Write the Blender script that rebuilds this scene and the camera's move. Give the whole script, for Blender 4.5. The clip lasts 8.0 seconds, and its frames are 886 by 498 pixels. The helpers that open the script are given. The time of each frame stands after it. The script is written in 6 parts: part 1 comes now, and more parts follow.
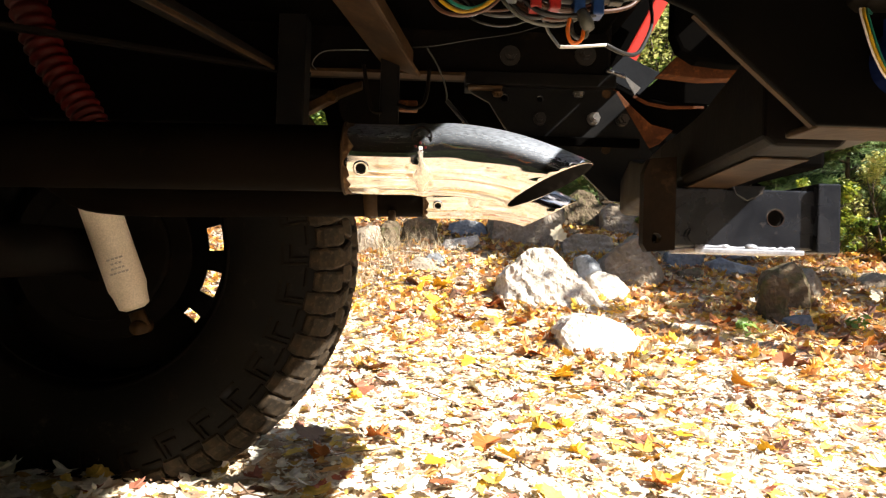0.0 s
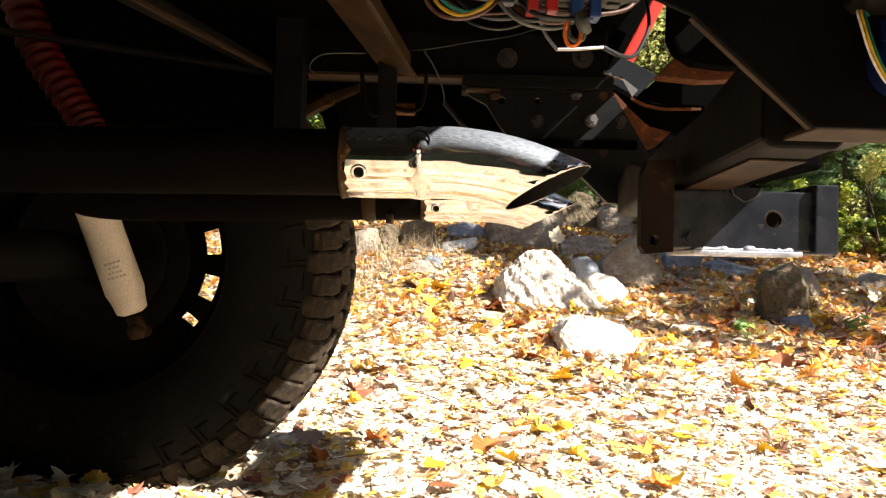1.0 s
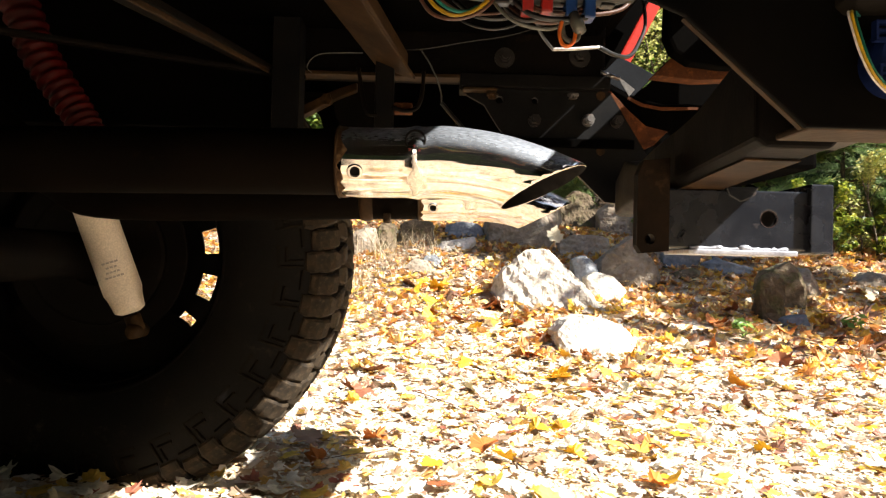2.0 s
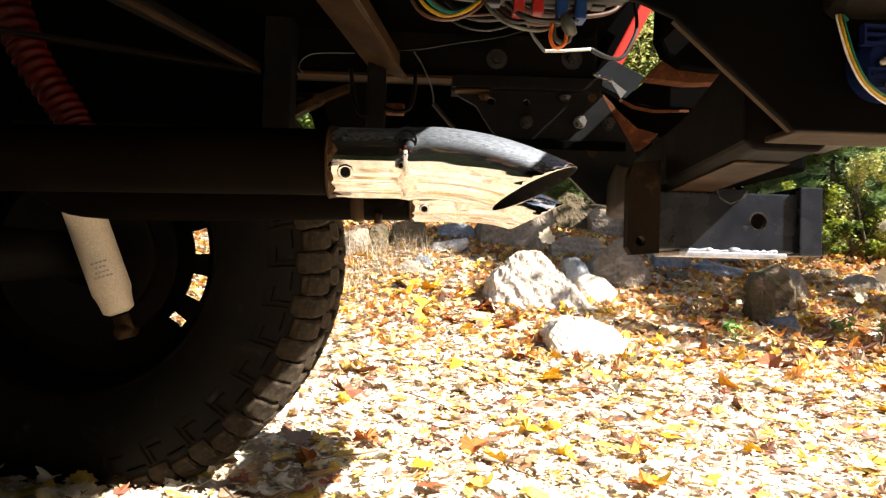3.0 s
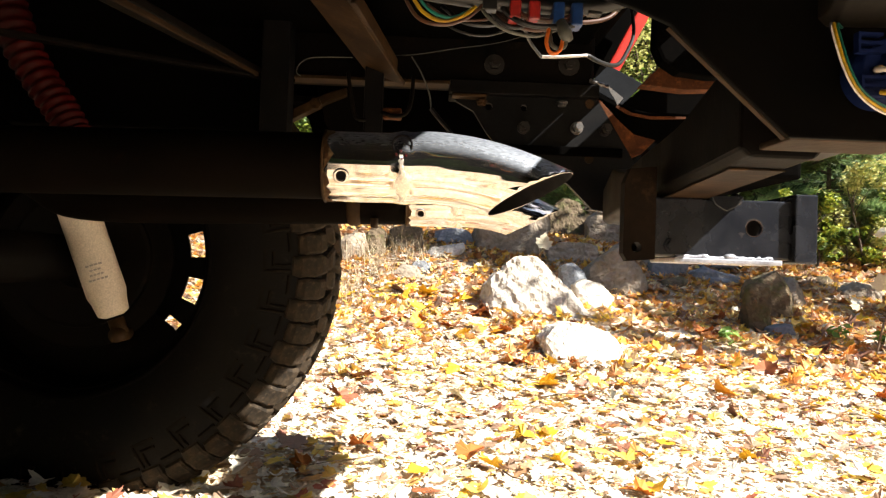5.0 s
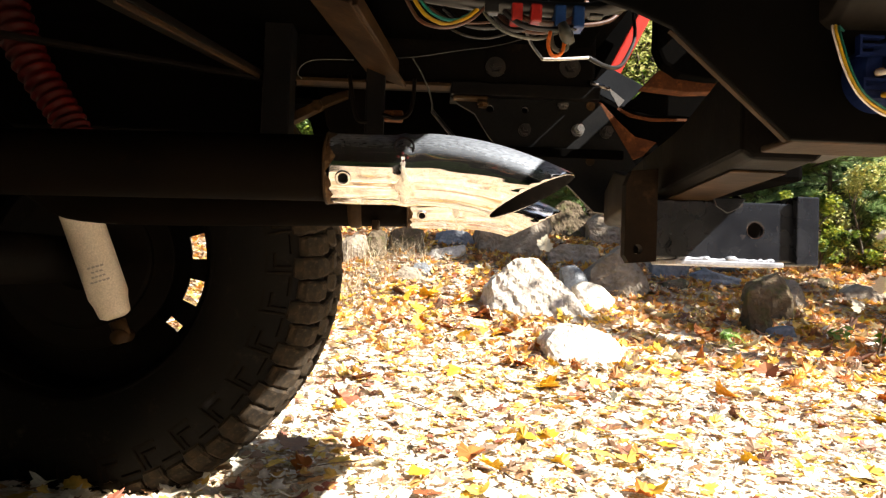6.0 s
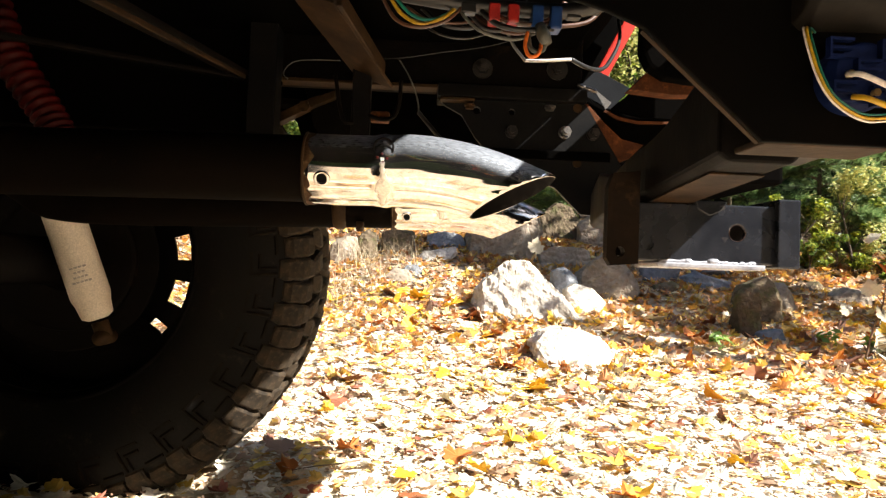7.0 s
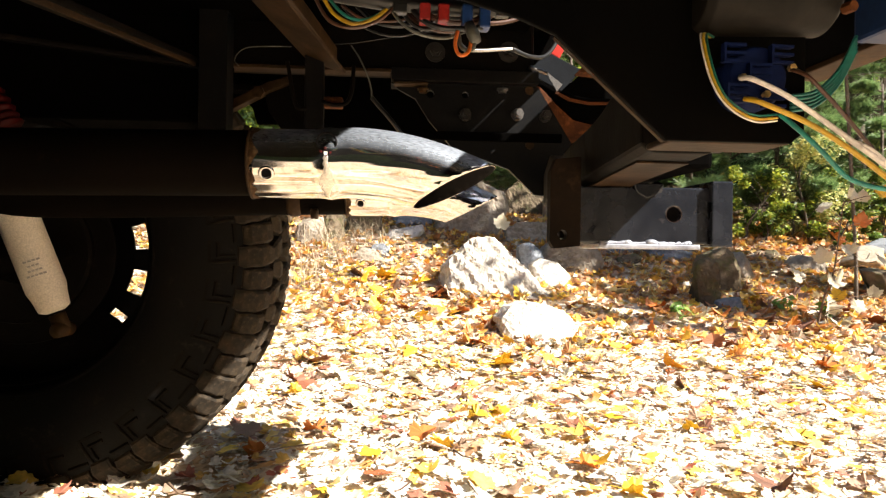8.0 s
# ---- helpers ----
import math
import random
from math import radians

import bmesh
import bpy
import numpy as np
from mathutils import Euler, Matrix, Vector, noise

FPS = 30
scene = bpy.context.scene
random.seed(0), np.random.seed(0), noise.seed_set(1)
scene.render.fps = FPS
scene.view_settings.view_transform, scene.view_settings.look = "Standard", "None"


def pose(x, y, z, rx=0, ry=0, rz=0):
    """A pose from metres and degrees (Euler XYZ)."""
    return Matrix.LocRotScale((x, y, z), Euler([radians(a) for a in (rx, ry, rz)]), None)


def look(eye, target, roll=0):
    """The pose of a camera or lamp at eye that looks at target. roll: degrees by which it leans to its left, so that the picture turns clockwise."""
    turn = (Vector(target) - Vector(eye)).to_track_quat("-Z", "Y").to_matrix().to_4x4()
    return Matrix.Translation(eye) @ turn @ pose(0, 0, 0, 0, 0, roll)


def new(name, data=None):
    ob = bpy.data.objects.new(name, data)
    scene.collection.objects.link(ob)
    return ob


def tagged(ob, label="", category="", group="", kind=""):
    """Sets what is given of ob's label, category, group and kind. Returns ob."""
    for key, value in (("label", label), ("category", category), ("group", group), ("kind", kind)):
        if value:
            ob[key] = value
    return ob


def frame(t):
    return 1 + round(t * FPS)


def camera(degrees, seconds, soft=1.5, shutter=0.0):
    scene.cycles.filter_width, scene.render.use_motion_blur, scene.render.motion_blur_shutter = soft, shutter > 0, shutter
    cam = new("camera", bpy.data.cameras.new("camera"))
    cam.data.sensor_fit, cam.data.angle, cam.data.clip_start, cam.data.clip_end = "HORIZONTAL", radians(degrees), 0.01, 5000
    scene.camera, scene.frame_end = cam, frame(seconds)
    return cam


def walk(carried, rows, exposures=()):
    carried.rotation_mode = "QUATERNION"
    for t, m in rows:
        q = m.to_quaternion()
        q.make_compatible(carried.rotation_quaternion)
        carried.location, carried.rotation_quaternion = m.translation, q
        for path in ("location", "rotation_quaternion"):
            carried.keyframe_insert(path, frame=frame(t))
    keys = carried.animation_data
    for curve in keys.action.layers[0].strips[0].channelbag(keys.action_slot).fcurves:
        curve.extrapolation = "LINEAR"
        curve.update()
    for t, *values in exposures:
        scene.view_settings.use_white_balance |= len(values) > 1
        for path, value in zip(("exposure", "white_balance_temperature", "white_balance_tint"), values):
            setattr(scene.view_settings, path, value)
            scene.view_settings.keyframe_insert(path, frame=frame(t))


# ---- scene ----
cam = camera(68.0, 8.0, 1.3)
PATH = [
    (0, (0.041, 0.101, 0.433), (0.065, 2.101, 0.464), 1.7),
    (0.5, (0.041, 0.101, 0.434), (0.071, 2.101, 0.468), 1.5),
    (1, (0.041, 0.102, 0.434), (0.07, 2.101, 0.472), 1.4),
    (1.5, (0.042, 0.1, 0.434), (0.07, 2.099, 0.469), 1.4),
    (3, (0.045, 0.101, 0.434), (0.101, 2.1, 0.474), 1.6),
    (3.5, (0.044, 0.102, 0.432), (0.106, 2.1, 0.476), 1.9),
    (4, (0.046, 0.102, 0.435), (0.112, 2.1, 0.492), 1.7),
    (4.5, (0.047, 0.102, 0.434), (0.114, 2.1, 0.487), 1.9),
    (6, (0.046, 0.101, 0.434), (0.107, 2.099, 0.495), 2.0),
    (6.5, (0.05, 0.102, 0.433), (0.128, 2.1, 0.494), 2.2),
    (7, (0.058, 0.104, 0.434), (0.14, 2.101, 0.502), 2.2),
    (7.2, (0.061, 0.105, 0.434), (0.160, 2.102, 0.497), 2.3),
    (7.4, (0.063, 0.101, 0.436), (0.182, 2.097, 0.463), 1.6),
    (7.6, (0.068, 0.096, 0.437), (0.229, 2.090, 0.424), 1.1),
    (7.8, (0.072, 0.090, 0.440), (0.240, 2.083, 0.420), 0.9),
    (8, (0.08, 0.082, 0.446), (0.253, 2.075, 0.443), 0.7),
]
walk(cam, [(t, look(eye, aim, roll)) for t, eye, aim, roll in PATH])

# ---- world, sun, exposure ----
SUN_DIR = Vector((1.0, -0.5, 1.0)).normalized()
world = bpy.data.worlds.new("world")
scene.world = world
world.use_nodes = True
_wn = world.node_tree
_sky = _wn.nodes.new("ShaderNodeTexSky")
_sky.sky_type = "NISHITA"
_sky.sun_disc = False
_sky.sun_elevation = math.asin(SUN_DIR.z)
_sky.sun_rotation = math.atan2(SUN_DIR.x, SUN_DIR.y)
_bg = _wn.nodes["Background"]
_wn.links.new(_sky.outputs[0], _bg.inputs[0])
_bg.inputs[1].default_value = 0.05
sun_data = bpy.data.lights.new("sun", "SUN")
sun_data.energy, sun_data.angle, sun_data.color = 4.3, radians(0.55), (1.0, 0.95, 0.88)
sun = new("sun", sun_data)
sun.matrix_world = look((6, -4, 6), Vector((6, -4, 6)) - SUN_DIR)
scene.view_settings.exposure = 2.3

# ---- materials ----


def mat(name, base, alt=None, rough=0.6, metal=0.0, scale=8.0, fine=120.0, bump=0.3, depth=0.002, grime=None, grime_at=0.6,
        per_piece=0.0, coat=0.0, rough_var=0.15, spec=0.5):
    """Surface with large stains (base to alt), fine grain, optional grime, fine relief."""
    m = bpy.data.materials.new(name)
    m.use_nodes = True
    n, l = m.node_tree.nodes, m.node_tree.links
    b = n["Principled BSDF"]
    b.inputs["Specular IOR Level"].default_value = spec
    alt = alt or tuple(c * 0.7 for c in base)
    tc = n.new("ShaderNodeTexCoord")
    big, small = n.new("ShaderNodeTexNoise"), n.new("ShaderNodeTexNoise")
    big.inputs["Scale"].default_value, big.inputs["Detail"].default_value = scale, 5
    small.inputs["Scale"].default_value, small.inputs["Detail"].default_value = fine, 4
    for t in (big, small):
        l.new(tc.outputs["Object"], t.inputs["Vector"])
    ramp = n.new("ShaderNodeValToRGB")
    ramp.color_ramp.elements[0].position, ramp.color_ramp.elements[1].position = 0.35, 0.68
    ramp.color_ramp.elements[0].color, ramp.color_ramp.elements[1].color = (*base, 1), (*alt, 1)
    l.new(big.outputs[0], ramp.inputs[0])
    col = ramp.outputs[0]
    grain = n.new("ShaderNodeMix")
    grain.data_type, grain.blend_type = "RGBA", "MULTIPLY"
    grain.inputs[0].default_value = 0.5
    l.new(col, grain.inputs[6])
    g2 = n.new("ShaderNodeMapRange")
    g2.inputs[1].default_value, g2.inputs[2].default_value, g2.inputs[3].default_value, g2.inputs[4].default_value = 0.3, 0.7, 0.55, 1.25
    l.new(small.outputs[0], g2.inputs[0])
    l.new(g2.outputs[0], grain.inputs[7])
    col = grain.outputs[2]
    if grime:
        gm, gr = n.new("ShaderNodeMix"), n.new("ShaderNodeMapRange")
        gm.data_type = "RGBA"
        gn = n.new("ShaderNodeTexNoise")
        gn.inputs["Scale"].default_value, gn.inputs["Detail"].default_value, gn.inputs["Roughness"].default_value = scale * 2.3, 8, 0.7
        l.new(tc.outputs["Object"], gn.inputs["Vector"])
        gr.inputs[1].default_value, gr.inputs[2].default_value = grime_at - 0.08, grime_at + 0.1
        l.new(gn.outputs[0], gr.inputs[0])
        l.new(gr.outputs[0], gm.inputs[0])
        l.new(col, gm.inputs[6])
        gm.inputs[7].default_value = (*grime, 1)
        col = gm.outputs[2]
        if metal:
            mm = n.new("ShaderNodeMapRange")
            mm.inputs[3].default_value, mm.inputs[4].default_value = metal, metal * 0.3
            l.new(gr.outputs[0], mm.inputs[0])
            l.new(mm.outputs[0], b.inputs["Metallic"])
    if per_piece:
        info, hsv, mr = n.new("ShaderNodeObjectInfo"), n.new("ShaderNodeHueSaturation"), n.new("ShaderNodeMapRange")
        mr.inputs[3].default_value, mr.inputs[4].default_value = 1 - per_piece, 1 + per_piece
        l.new(info.outputs["Random"], mr.inputs[0])
        l.new(mr.outputs[0], hsv.inputs["Value"])
        l.new(col, hsv.inputs["Color"])
        col = hsv.outputs[0]
    l.new(col, b.inputs["Base Color"])
    if not (grime and metal):
        b.inputs["Metallic"].default_value = metal
    rr = n.new("ShaderNodeMapRange")
    rr.inputs[3].default_value, rr.inputs[4].default_value = max(0.03, rough - rough_var), min(1, rough + rough_var)
    l.new(big.outputs[0], rr.inputs[0])
    l.new(rr.outputs[0], b.inputs["Roughness"])
    if coat:
        b.inputs["Coat Weight"].default_value = coat
    bp = n.new("ShaderNodeBump")
    bp.inputs["Strength"].default_value, bp.inputs["Distance"].default_value = bump, depth
    l.new(small.outputs[0], bp.inputs["Height"])
    l.new(bp.outputs[0], b.inputs["Normal"])
    return m


def leaf_mat(name, stops, thin=0.35, rough=0.55, fine=60.0, per_object=False):
    """Leaves: one colour per leaf from the stops, blotches, light shining through."""
    m = bpy.data.materials.new(name)
    m.use_nodes = True
    n, l = m.node_tree.nodes, m.node_tree.links
    b, out = n["Principled BSDF"], n["Material Output"]
    src = n.new("ShaderNodeObjectInfo" if per_object else "ShaderNodeNewGeometry")
    rnd = src.outputs["Random" if per_object else "Random Per Island"]
    ramp = n.new("ShaderNodeValToRGB")
    ramp.color_ramp.interpolation = "LINEAR"
    el = ramp.color_ramp.elements
    el[0].position, el[0].color = stops[0][0], (*stops[0][1], 1)
    el[1].position, el[1].color = stops[-1][0], (*stops[-1][1], 1)
    for p, c in stops[1:-1]:
        e = el.new(p)
        e.color = (*c, 1)
    l.new(rnd, ramp.inputs[0])
    tc, nz, mr, mix = n.new("ShaderNodeTexCoord"), n.new("ShaderNodeTexNoise"), n.new("ShaderNodeMapRange"), n.new("ShaderNodeMix")
    nz.inputs["Scale"].default_value, nz.inputs["Detail"].default_value = fine, 5
    l.new(tc.outputs["Object"], nz.inputs["Vector"])
    l.new(nz.outputs[0], mr.inputs[0])
    mr.inputs[1].default_value, mr.inputs[2].default_value, mr.inputs[3].default_value, mr.inputs[4].default_value = 0.3, 0.7, 0.6, 1.2
    mix.data_type, mix.blend_type = "RGBA", "MULTIPLY"
    mix.inputs[0].default_value = 0.8
    l.new(ramp.outputs[0], mix.inputs[6])
    l.new(mr.outputs[0], mix.inputs[7])
    l.new(mix.outputs[2], b.inputs["Base Color"])
    b.inputs["Roughness"].default_value = rough
    tr, ms = n.new("ShaderNodeBsdfTranslucent"), n.new("ShaderNodeMixShader")
    l.new(mix.outputs[2], tr.inputs["Color"])
    ms.inputs[0].default_value = thin
    l.new(b.outputs[0], ms.inputs[1])
    l.new(tr.outputs[0], ms.inputs[2])
    l.new(ms.outputs[0], out.inputs["Surface"])
    return m


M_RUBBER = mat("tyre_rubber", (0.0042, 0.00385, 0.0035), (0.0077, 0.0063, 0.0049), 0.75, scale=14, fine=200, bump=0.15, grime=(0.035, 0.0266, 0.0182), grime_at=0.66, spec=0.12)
M_STEEL_BLACK = mat("black_painted_steel", (0.004, 0.004, 0.0043), (0.007, 0.0062, 0.0055), 0.42, scale=18, fine=260, bump=0.02, grime=(0.018, 0.012, 0.008), grime_at=0.68, spec=0.09)
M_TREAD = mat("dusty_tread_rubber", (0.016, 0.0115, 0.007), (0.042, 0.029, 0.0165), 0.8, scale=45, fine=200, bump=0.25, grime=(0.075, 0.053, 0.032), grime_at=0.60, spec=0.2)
# Side biters: a darker tone than the tread blocks.
M_TREAD_DIM = mat("dark_sidewall_rubber", (0.007, 0.0056, 0.0042), (0.0154, 0.0112, 0.007), 0.85, scale=40, fine=200, bump=0.2, spec=0.06)
# Light bracket only: black paint taken darker to hold its shade.
M_BRACKET = mat("bracket_black_for_shade", (0.0016, 0.0015, 0.0014), (0.0028, 0.0023, 0.0018), 0.6, scale=16, fine=200, bump=0.05, spec=0.02)
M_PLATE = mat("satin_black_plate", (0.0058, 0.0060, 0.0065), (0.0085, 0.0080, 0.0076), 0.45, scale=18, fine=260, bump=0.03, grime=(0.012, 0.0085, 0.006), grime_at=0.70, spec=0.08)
# Near-zero black: underbody shade is put into this colour.
M_UNDER = mat("undercoat_darkened_for_shade", (0.0010, 0.0009, 0.0008), (0.0018, 0.0015, 0.0012), 0.9, scale=10, fine=120, bump=0.1, spec=0.01)
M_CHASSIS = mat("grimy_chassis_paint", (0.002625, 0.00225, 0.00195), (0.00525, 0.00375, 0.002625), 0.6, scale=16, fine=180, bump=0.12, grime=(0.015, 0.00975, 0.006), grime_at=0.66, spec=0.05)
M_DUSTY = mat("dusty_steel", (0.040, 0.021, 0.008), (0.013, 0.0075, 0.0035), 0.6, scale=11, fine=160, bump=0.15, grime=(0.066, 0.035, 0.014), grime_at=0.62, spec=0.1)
M_GRIME = mat("brown_grimy_steel", (0.0072, 0.00448, 0.00264), (0.0136, 0.008, 0.0044), 0.7, scale=16, fine=180, bump=0.15, grime=(0.036, 0.02, 0.0096), grime_at=0.64, spec=0.06)
# Channel walls: road dirt on paint, darkened to offset ground bounce.
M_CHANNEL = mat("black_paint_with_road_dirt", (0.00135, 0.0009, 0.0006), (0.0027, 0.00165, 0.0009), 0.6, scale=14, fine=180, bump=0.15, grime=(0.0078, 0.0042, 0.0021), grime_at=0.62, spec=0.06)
M_RUST = mat("rusty_steel", (0.080, 0.026, 0.008), (0.035, 0.013, 0.006), 0.8, scale=24, fine=220, bump=0.2, grime=(0.16, 0.055, 0.014), grime_at=0.62, spec=0.1)
M_GUSSET_LIT = mat("gusset_grey_for_sunlight", (0.010, 0.0115, 0.014), (0.006, 0.007, 0.0085), 0.7, 0.0, scale=20, fine=240, bump=0.04, spec=0.06)
M_HITCH = mat("satin_black_hitch_paint", (0.0055, 0.0065, 0.0095), (0.011, 0.0125, 0.017), 0.26, scale=34, fine=420, bump=0.03, grime=(0.075, 0.062, 0.054), grime_at=0.69, rough_var=0.10, spec=0.4, coat=0.05)
M_CHROME = mat("worn_chrome", (0.70, 0.66, 0.60), (0.60, 0.57, 0.52), 0.10, 0.99, scale=26, fine=240, bump=0.012, depth=0.001, grime=(0.40, 0.30, 0.20), grime_at=0.76, rough_var=0.06)


def add_waves(m, along, across, strength, depth):
    """Long shallow ripples drawn out along x, as in rolled and bent tube."""
    n, l = m.node_tree.nodes, m.node_tree.links
    b = n["Principled BSDF"]
    fine_bump = b.inputs["Normal"].links[0].from_node
    tc, mp, nz, bp = n.new("ShaderNodeTexCoord"), n.new("ShaderNodeMapping"), n.new("ShaderNodeTexNoise"), n.new("ShaderNodeBump")
    mp.inputs["Scale"].default_value = (along, across, across)
    nz.inputs["Scale"].default_value, nz.inputs["Detail"].default_value = 1.0, 2
    bp.inputs["Strength"].default_value, bp.inputs["Distance"].default_value = strength, depth
    l.new(tc.outputs["Object"], mp.inputs[0])
    l.new(mp.outputs[0], nz.inputs["Vector"])
    l.new(nz.outputs[0], bp.inputs["Height"])
    l.new(bp.outputs[0], fine_bump.inputs["Normal"])


add_waves(M_CHROME, 2.5, 48, 0.7, 0.005)


def add_top_sheen(m, colour, most):
    """Weather-dulled metal on faces that look up, pale bluish to paint their sunlit sheen."""
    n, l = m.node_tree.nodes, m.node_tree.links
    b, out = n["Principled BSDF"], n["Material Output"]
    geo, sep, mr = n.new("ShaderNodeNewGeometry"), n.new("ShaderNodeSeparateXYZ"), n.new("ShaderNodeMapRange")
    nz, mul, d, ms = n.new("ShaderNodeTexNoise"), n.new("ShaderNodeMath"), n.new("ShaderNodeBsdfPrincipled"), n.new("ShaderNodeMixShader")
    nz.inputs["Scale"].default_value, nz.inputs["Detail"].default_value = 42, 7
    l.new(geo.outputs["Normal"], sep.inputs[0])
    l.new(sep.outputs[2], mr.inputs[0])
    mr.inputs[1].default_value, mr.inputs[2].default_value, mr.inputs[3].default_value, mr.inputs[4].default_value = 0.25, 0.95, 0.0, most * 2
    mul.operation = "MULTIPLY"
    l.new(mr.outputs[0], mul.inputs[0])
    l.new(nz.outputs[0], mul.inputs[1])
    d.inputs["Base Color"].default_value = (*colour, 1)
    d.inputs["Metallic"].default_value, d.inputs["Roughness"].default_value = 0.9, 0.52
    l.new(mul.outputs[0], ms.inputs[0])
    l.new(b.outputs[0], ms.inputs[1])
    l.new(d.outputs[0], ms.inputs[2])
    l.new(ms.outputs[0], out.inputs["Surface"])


# Bluish white stands in for sun and sky on top of the tips.
add_top_sheen(M_CHROME, (0.62, 0.67, 0.74), 0.54)
M_TIP_RUST = mat("heat_rusted_chrome", (0.096, 0.051, 0.021), (0.042, 0.0204, 0.0084), 0.6, 0.3, scale=90, fine=500, bump=0.4, grime=(0.18, 0.12, 0.06), grime_at=0.6, spec=0.2)
M_WELD = mat("frosted_weld_metal", (0.80, 0.75, 0.67), (0.70, 0.64, 0.55), 0.30, 0.96, scale=90, fine=600, bump=0.5, depth=0.002)
# Pale grey that paints the sunlit edge below the receiver tube.
M_LIT_EDGE = mat("pale_metal_for_lit_edge", (0.40, 0.41, 0.45), (0.16, 0.16, 0.18), 0.38, 0.45, scale=45, fine=300, bump=0.05)
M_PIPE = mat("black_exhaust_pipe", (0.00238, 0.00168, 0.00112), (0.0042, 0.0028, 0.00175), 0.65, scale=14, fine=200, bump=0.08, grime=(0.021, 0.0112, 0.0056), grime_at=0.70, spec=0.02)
M_CONDUIT = mat("dim_grey_conduit", (0.012, 0.0102, 0.0078), (0.0072, 0.006, 0.0048), 0.6, scale=30, fine=200, bump=0.1, spec=0.1)
M_SOOT = mat("soot", (0.008, 0.008, 0.008), (0.02, 0.016, 0.014), 0.9, spec=0.05)
M_SHOCK = mat("white_shock_paint", (0.72, 0.64, 0.52), (0.60, 0.52, 0.41), 0.4, scale=12, fine=420, bump=0.1, grime=(0.28, 0.20, 0.13), grime_at=0.72)
M_BOOT = mat("red_rubber_boot", (0.060, 0.0016, 0.0008), (0.022, 0.0008, 0.0005), 0.5, scale=14, fine=180, bump=0.2, grime=(0.02, 0.004, 0.002), grime_at=0.62, spec=0.12)
M_RED = mat("red_body_paint", (0.50, 0.028, 0.014), (0.42, 0.022, 0.012), 0.3, scale=6, fine=200, bump=0.05, coat=0.6)
M_BOLT = mat("zinc_bolt", (0.28, 0.27, 0.26), (0.16, 0.15, 0.14), 0.38, 0.9, scale=60, fine=400, bump=0.15, grime=(0.16, 0.09, 0.05), grime_at=0.62)
# Bolts in shade: M_BOLT made darker and duller by colour.
M_BOLT_SHADED = mat("bolt_darkened_for_shade", (0.022, 0.018, 0.015), (0.012, 0.010, 0.008), 0.5, 0.3, scale=70, fine=400, bump=0.2, grime=(0.014, 0.009, 0.006), grime_at=0.58)
M_HOLE = mat("rusty_hole_edge", (0.05, 0.025, 0.014), (0.03, 0.016, 0.01), 0.85, spec=0.1)
M_BLUE = mat("blue_plastic_socket", (0.004, 0.010, 0.050), (0.003, 0.007, 0.034), 0.6, scale=30, fine=250, bump=0.1, spec=0.08)
M_BRASS = mat("brass_terminal", (0.62, 0.42, 0.16), (0.5, 0.33, 0.12), 0.35, 0.9, scale=60)
M_INK = mat("faded_grey_ink", (0.40, 0.37, 0.33), None, 0.6)


def wire_mat(name, c):
    return mat(name, c, tuple(k * 0.75 for k in c), 0.42, scale=40, fine=300, bump=0.08)


M_W_YELLOW = wire_mat("yellow_wire", (0.52, 0.32, 0.012))
M_W_WHITE = wire_mat("white_wire", (0.78, 0.72, 0.66))
M_W_GREEN = wire_mat("green_wire", (0.015, 0.22, 0.17))
M_W_BROWN = wire_mat("brown_wire", (0.07, 0.028, 0.014))
# M_W_GREEN again, darkened for wires that lie in shade.
M_W_GREEN_SHADED = wire_mat("green_wire_darkened_for_shade", (0.008, 0.13, 0.10))
M_W_ORANGE = wire_mat("orange_wire", (0.80, 0.18, 0.02))
M_W_GREY = wire_mat("grey_wire", (0.085, 0.087, 0.074))
M_W_BLACK = wire_mat("black_cable", (0.007, 0.007, 0.007))
M_W_RED = wire_mat("red_plastic", (0.31, 0.014, 0.010))
M_W_BLUE = wire_mat("blue_plastic", (0.010, 0.045, 0.17))

M_ROCK = mat("grey_field_stone", (0.56, 0.51, 0.44), (0.38, 0.34, 0.28), 0.85, scale=7, fine=45, bump=0.8, depth=0.012, grime=(0.16, 0.13, 0.10), grime_at=0.64, per_piece=0.12, spec=0.1)
M_ROCK_DARK = mat("dark_field_stone", (0.30, 0.25, 0.19), (0.20, 0.16, 0.115), 0.88, scale=6, fine=45, bump=0.7, depth=0.012, grime=(0.30, 0.28, 0.25), grime_at=0.64, per_piece=0.2, spec=0.1)
M_ROCK_MOSS = mat("mossy_field_stone", (0.16, 0.122, 0.08), (0.095, 0.072, 0.047), 0.9, scale=5, fine=50, bump=0.7, depth=0.012, grime=(0.075, 0.08, 0.03), grime_at=0.58, per_piece=0.2, spec=0.05)
M_ROCK_SLATE = mat("blue_grey_slate_stone", (0.24, 0.25, 0.26), (0.13, 0.14, 0.15), 0.8, scale=6, fine=55, bump=0.6, depth=0.010, grime=(0.36, 0.34, 0.31), grime_at=0.66, per_piece=0.15, spec=0.2)
M_SOIL = mat("leaf_litter_soil", (0.42, 0.28, 0.16), (0.52, 0.38, 0.25), 0.95, scale=2.2, fine=70, bump=0.7, depth=0.010, grime=(0.66, 0.56, 0.43), grime_at=0.50, spec=0.05)
M_GRAVEL = mat("pale_gravel", (0.74, 0.66, 0.54), (0.56, 0.46, 0.34), 0.9, scale=14, fine=150, bump=0.4, depth=0.002, spec=0.1)


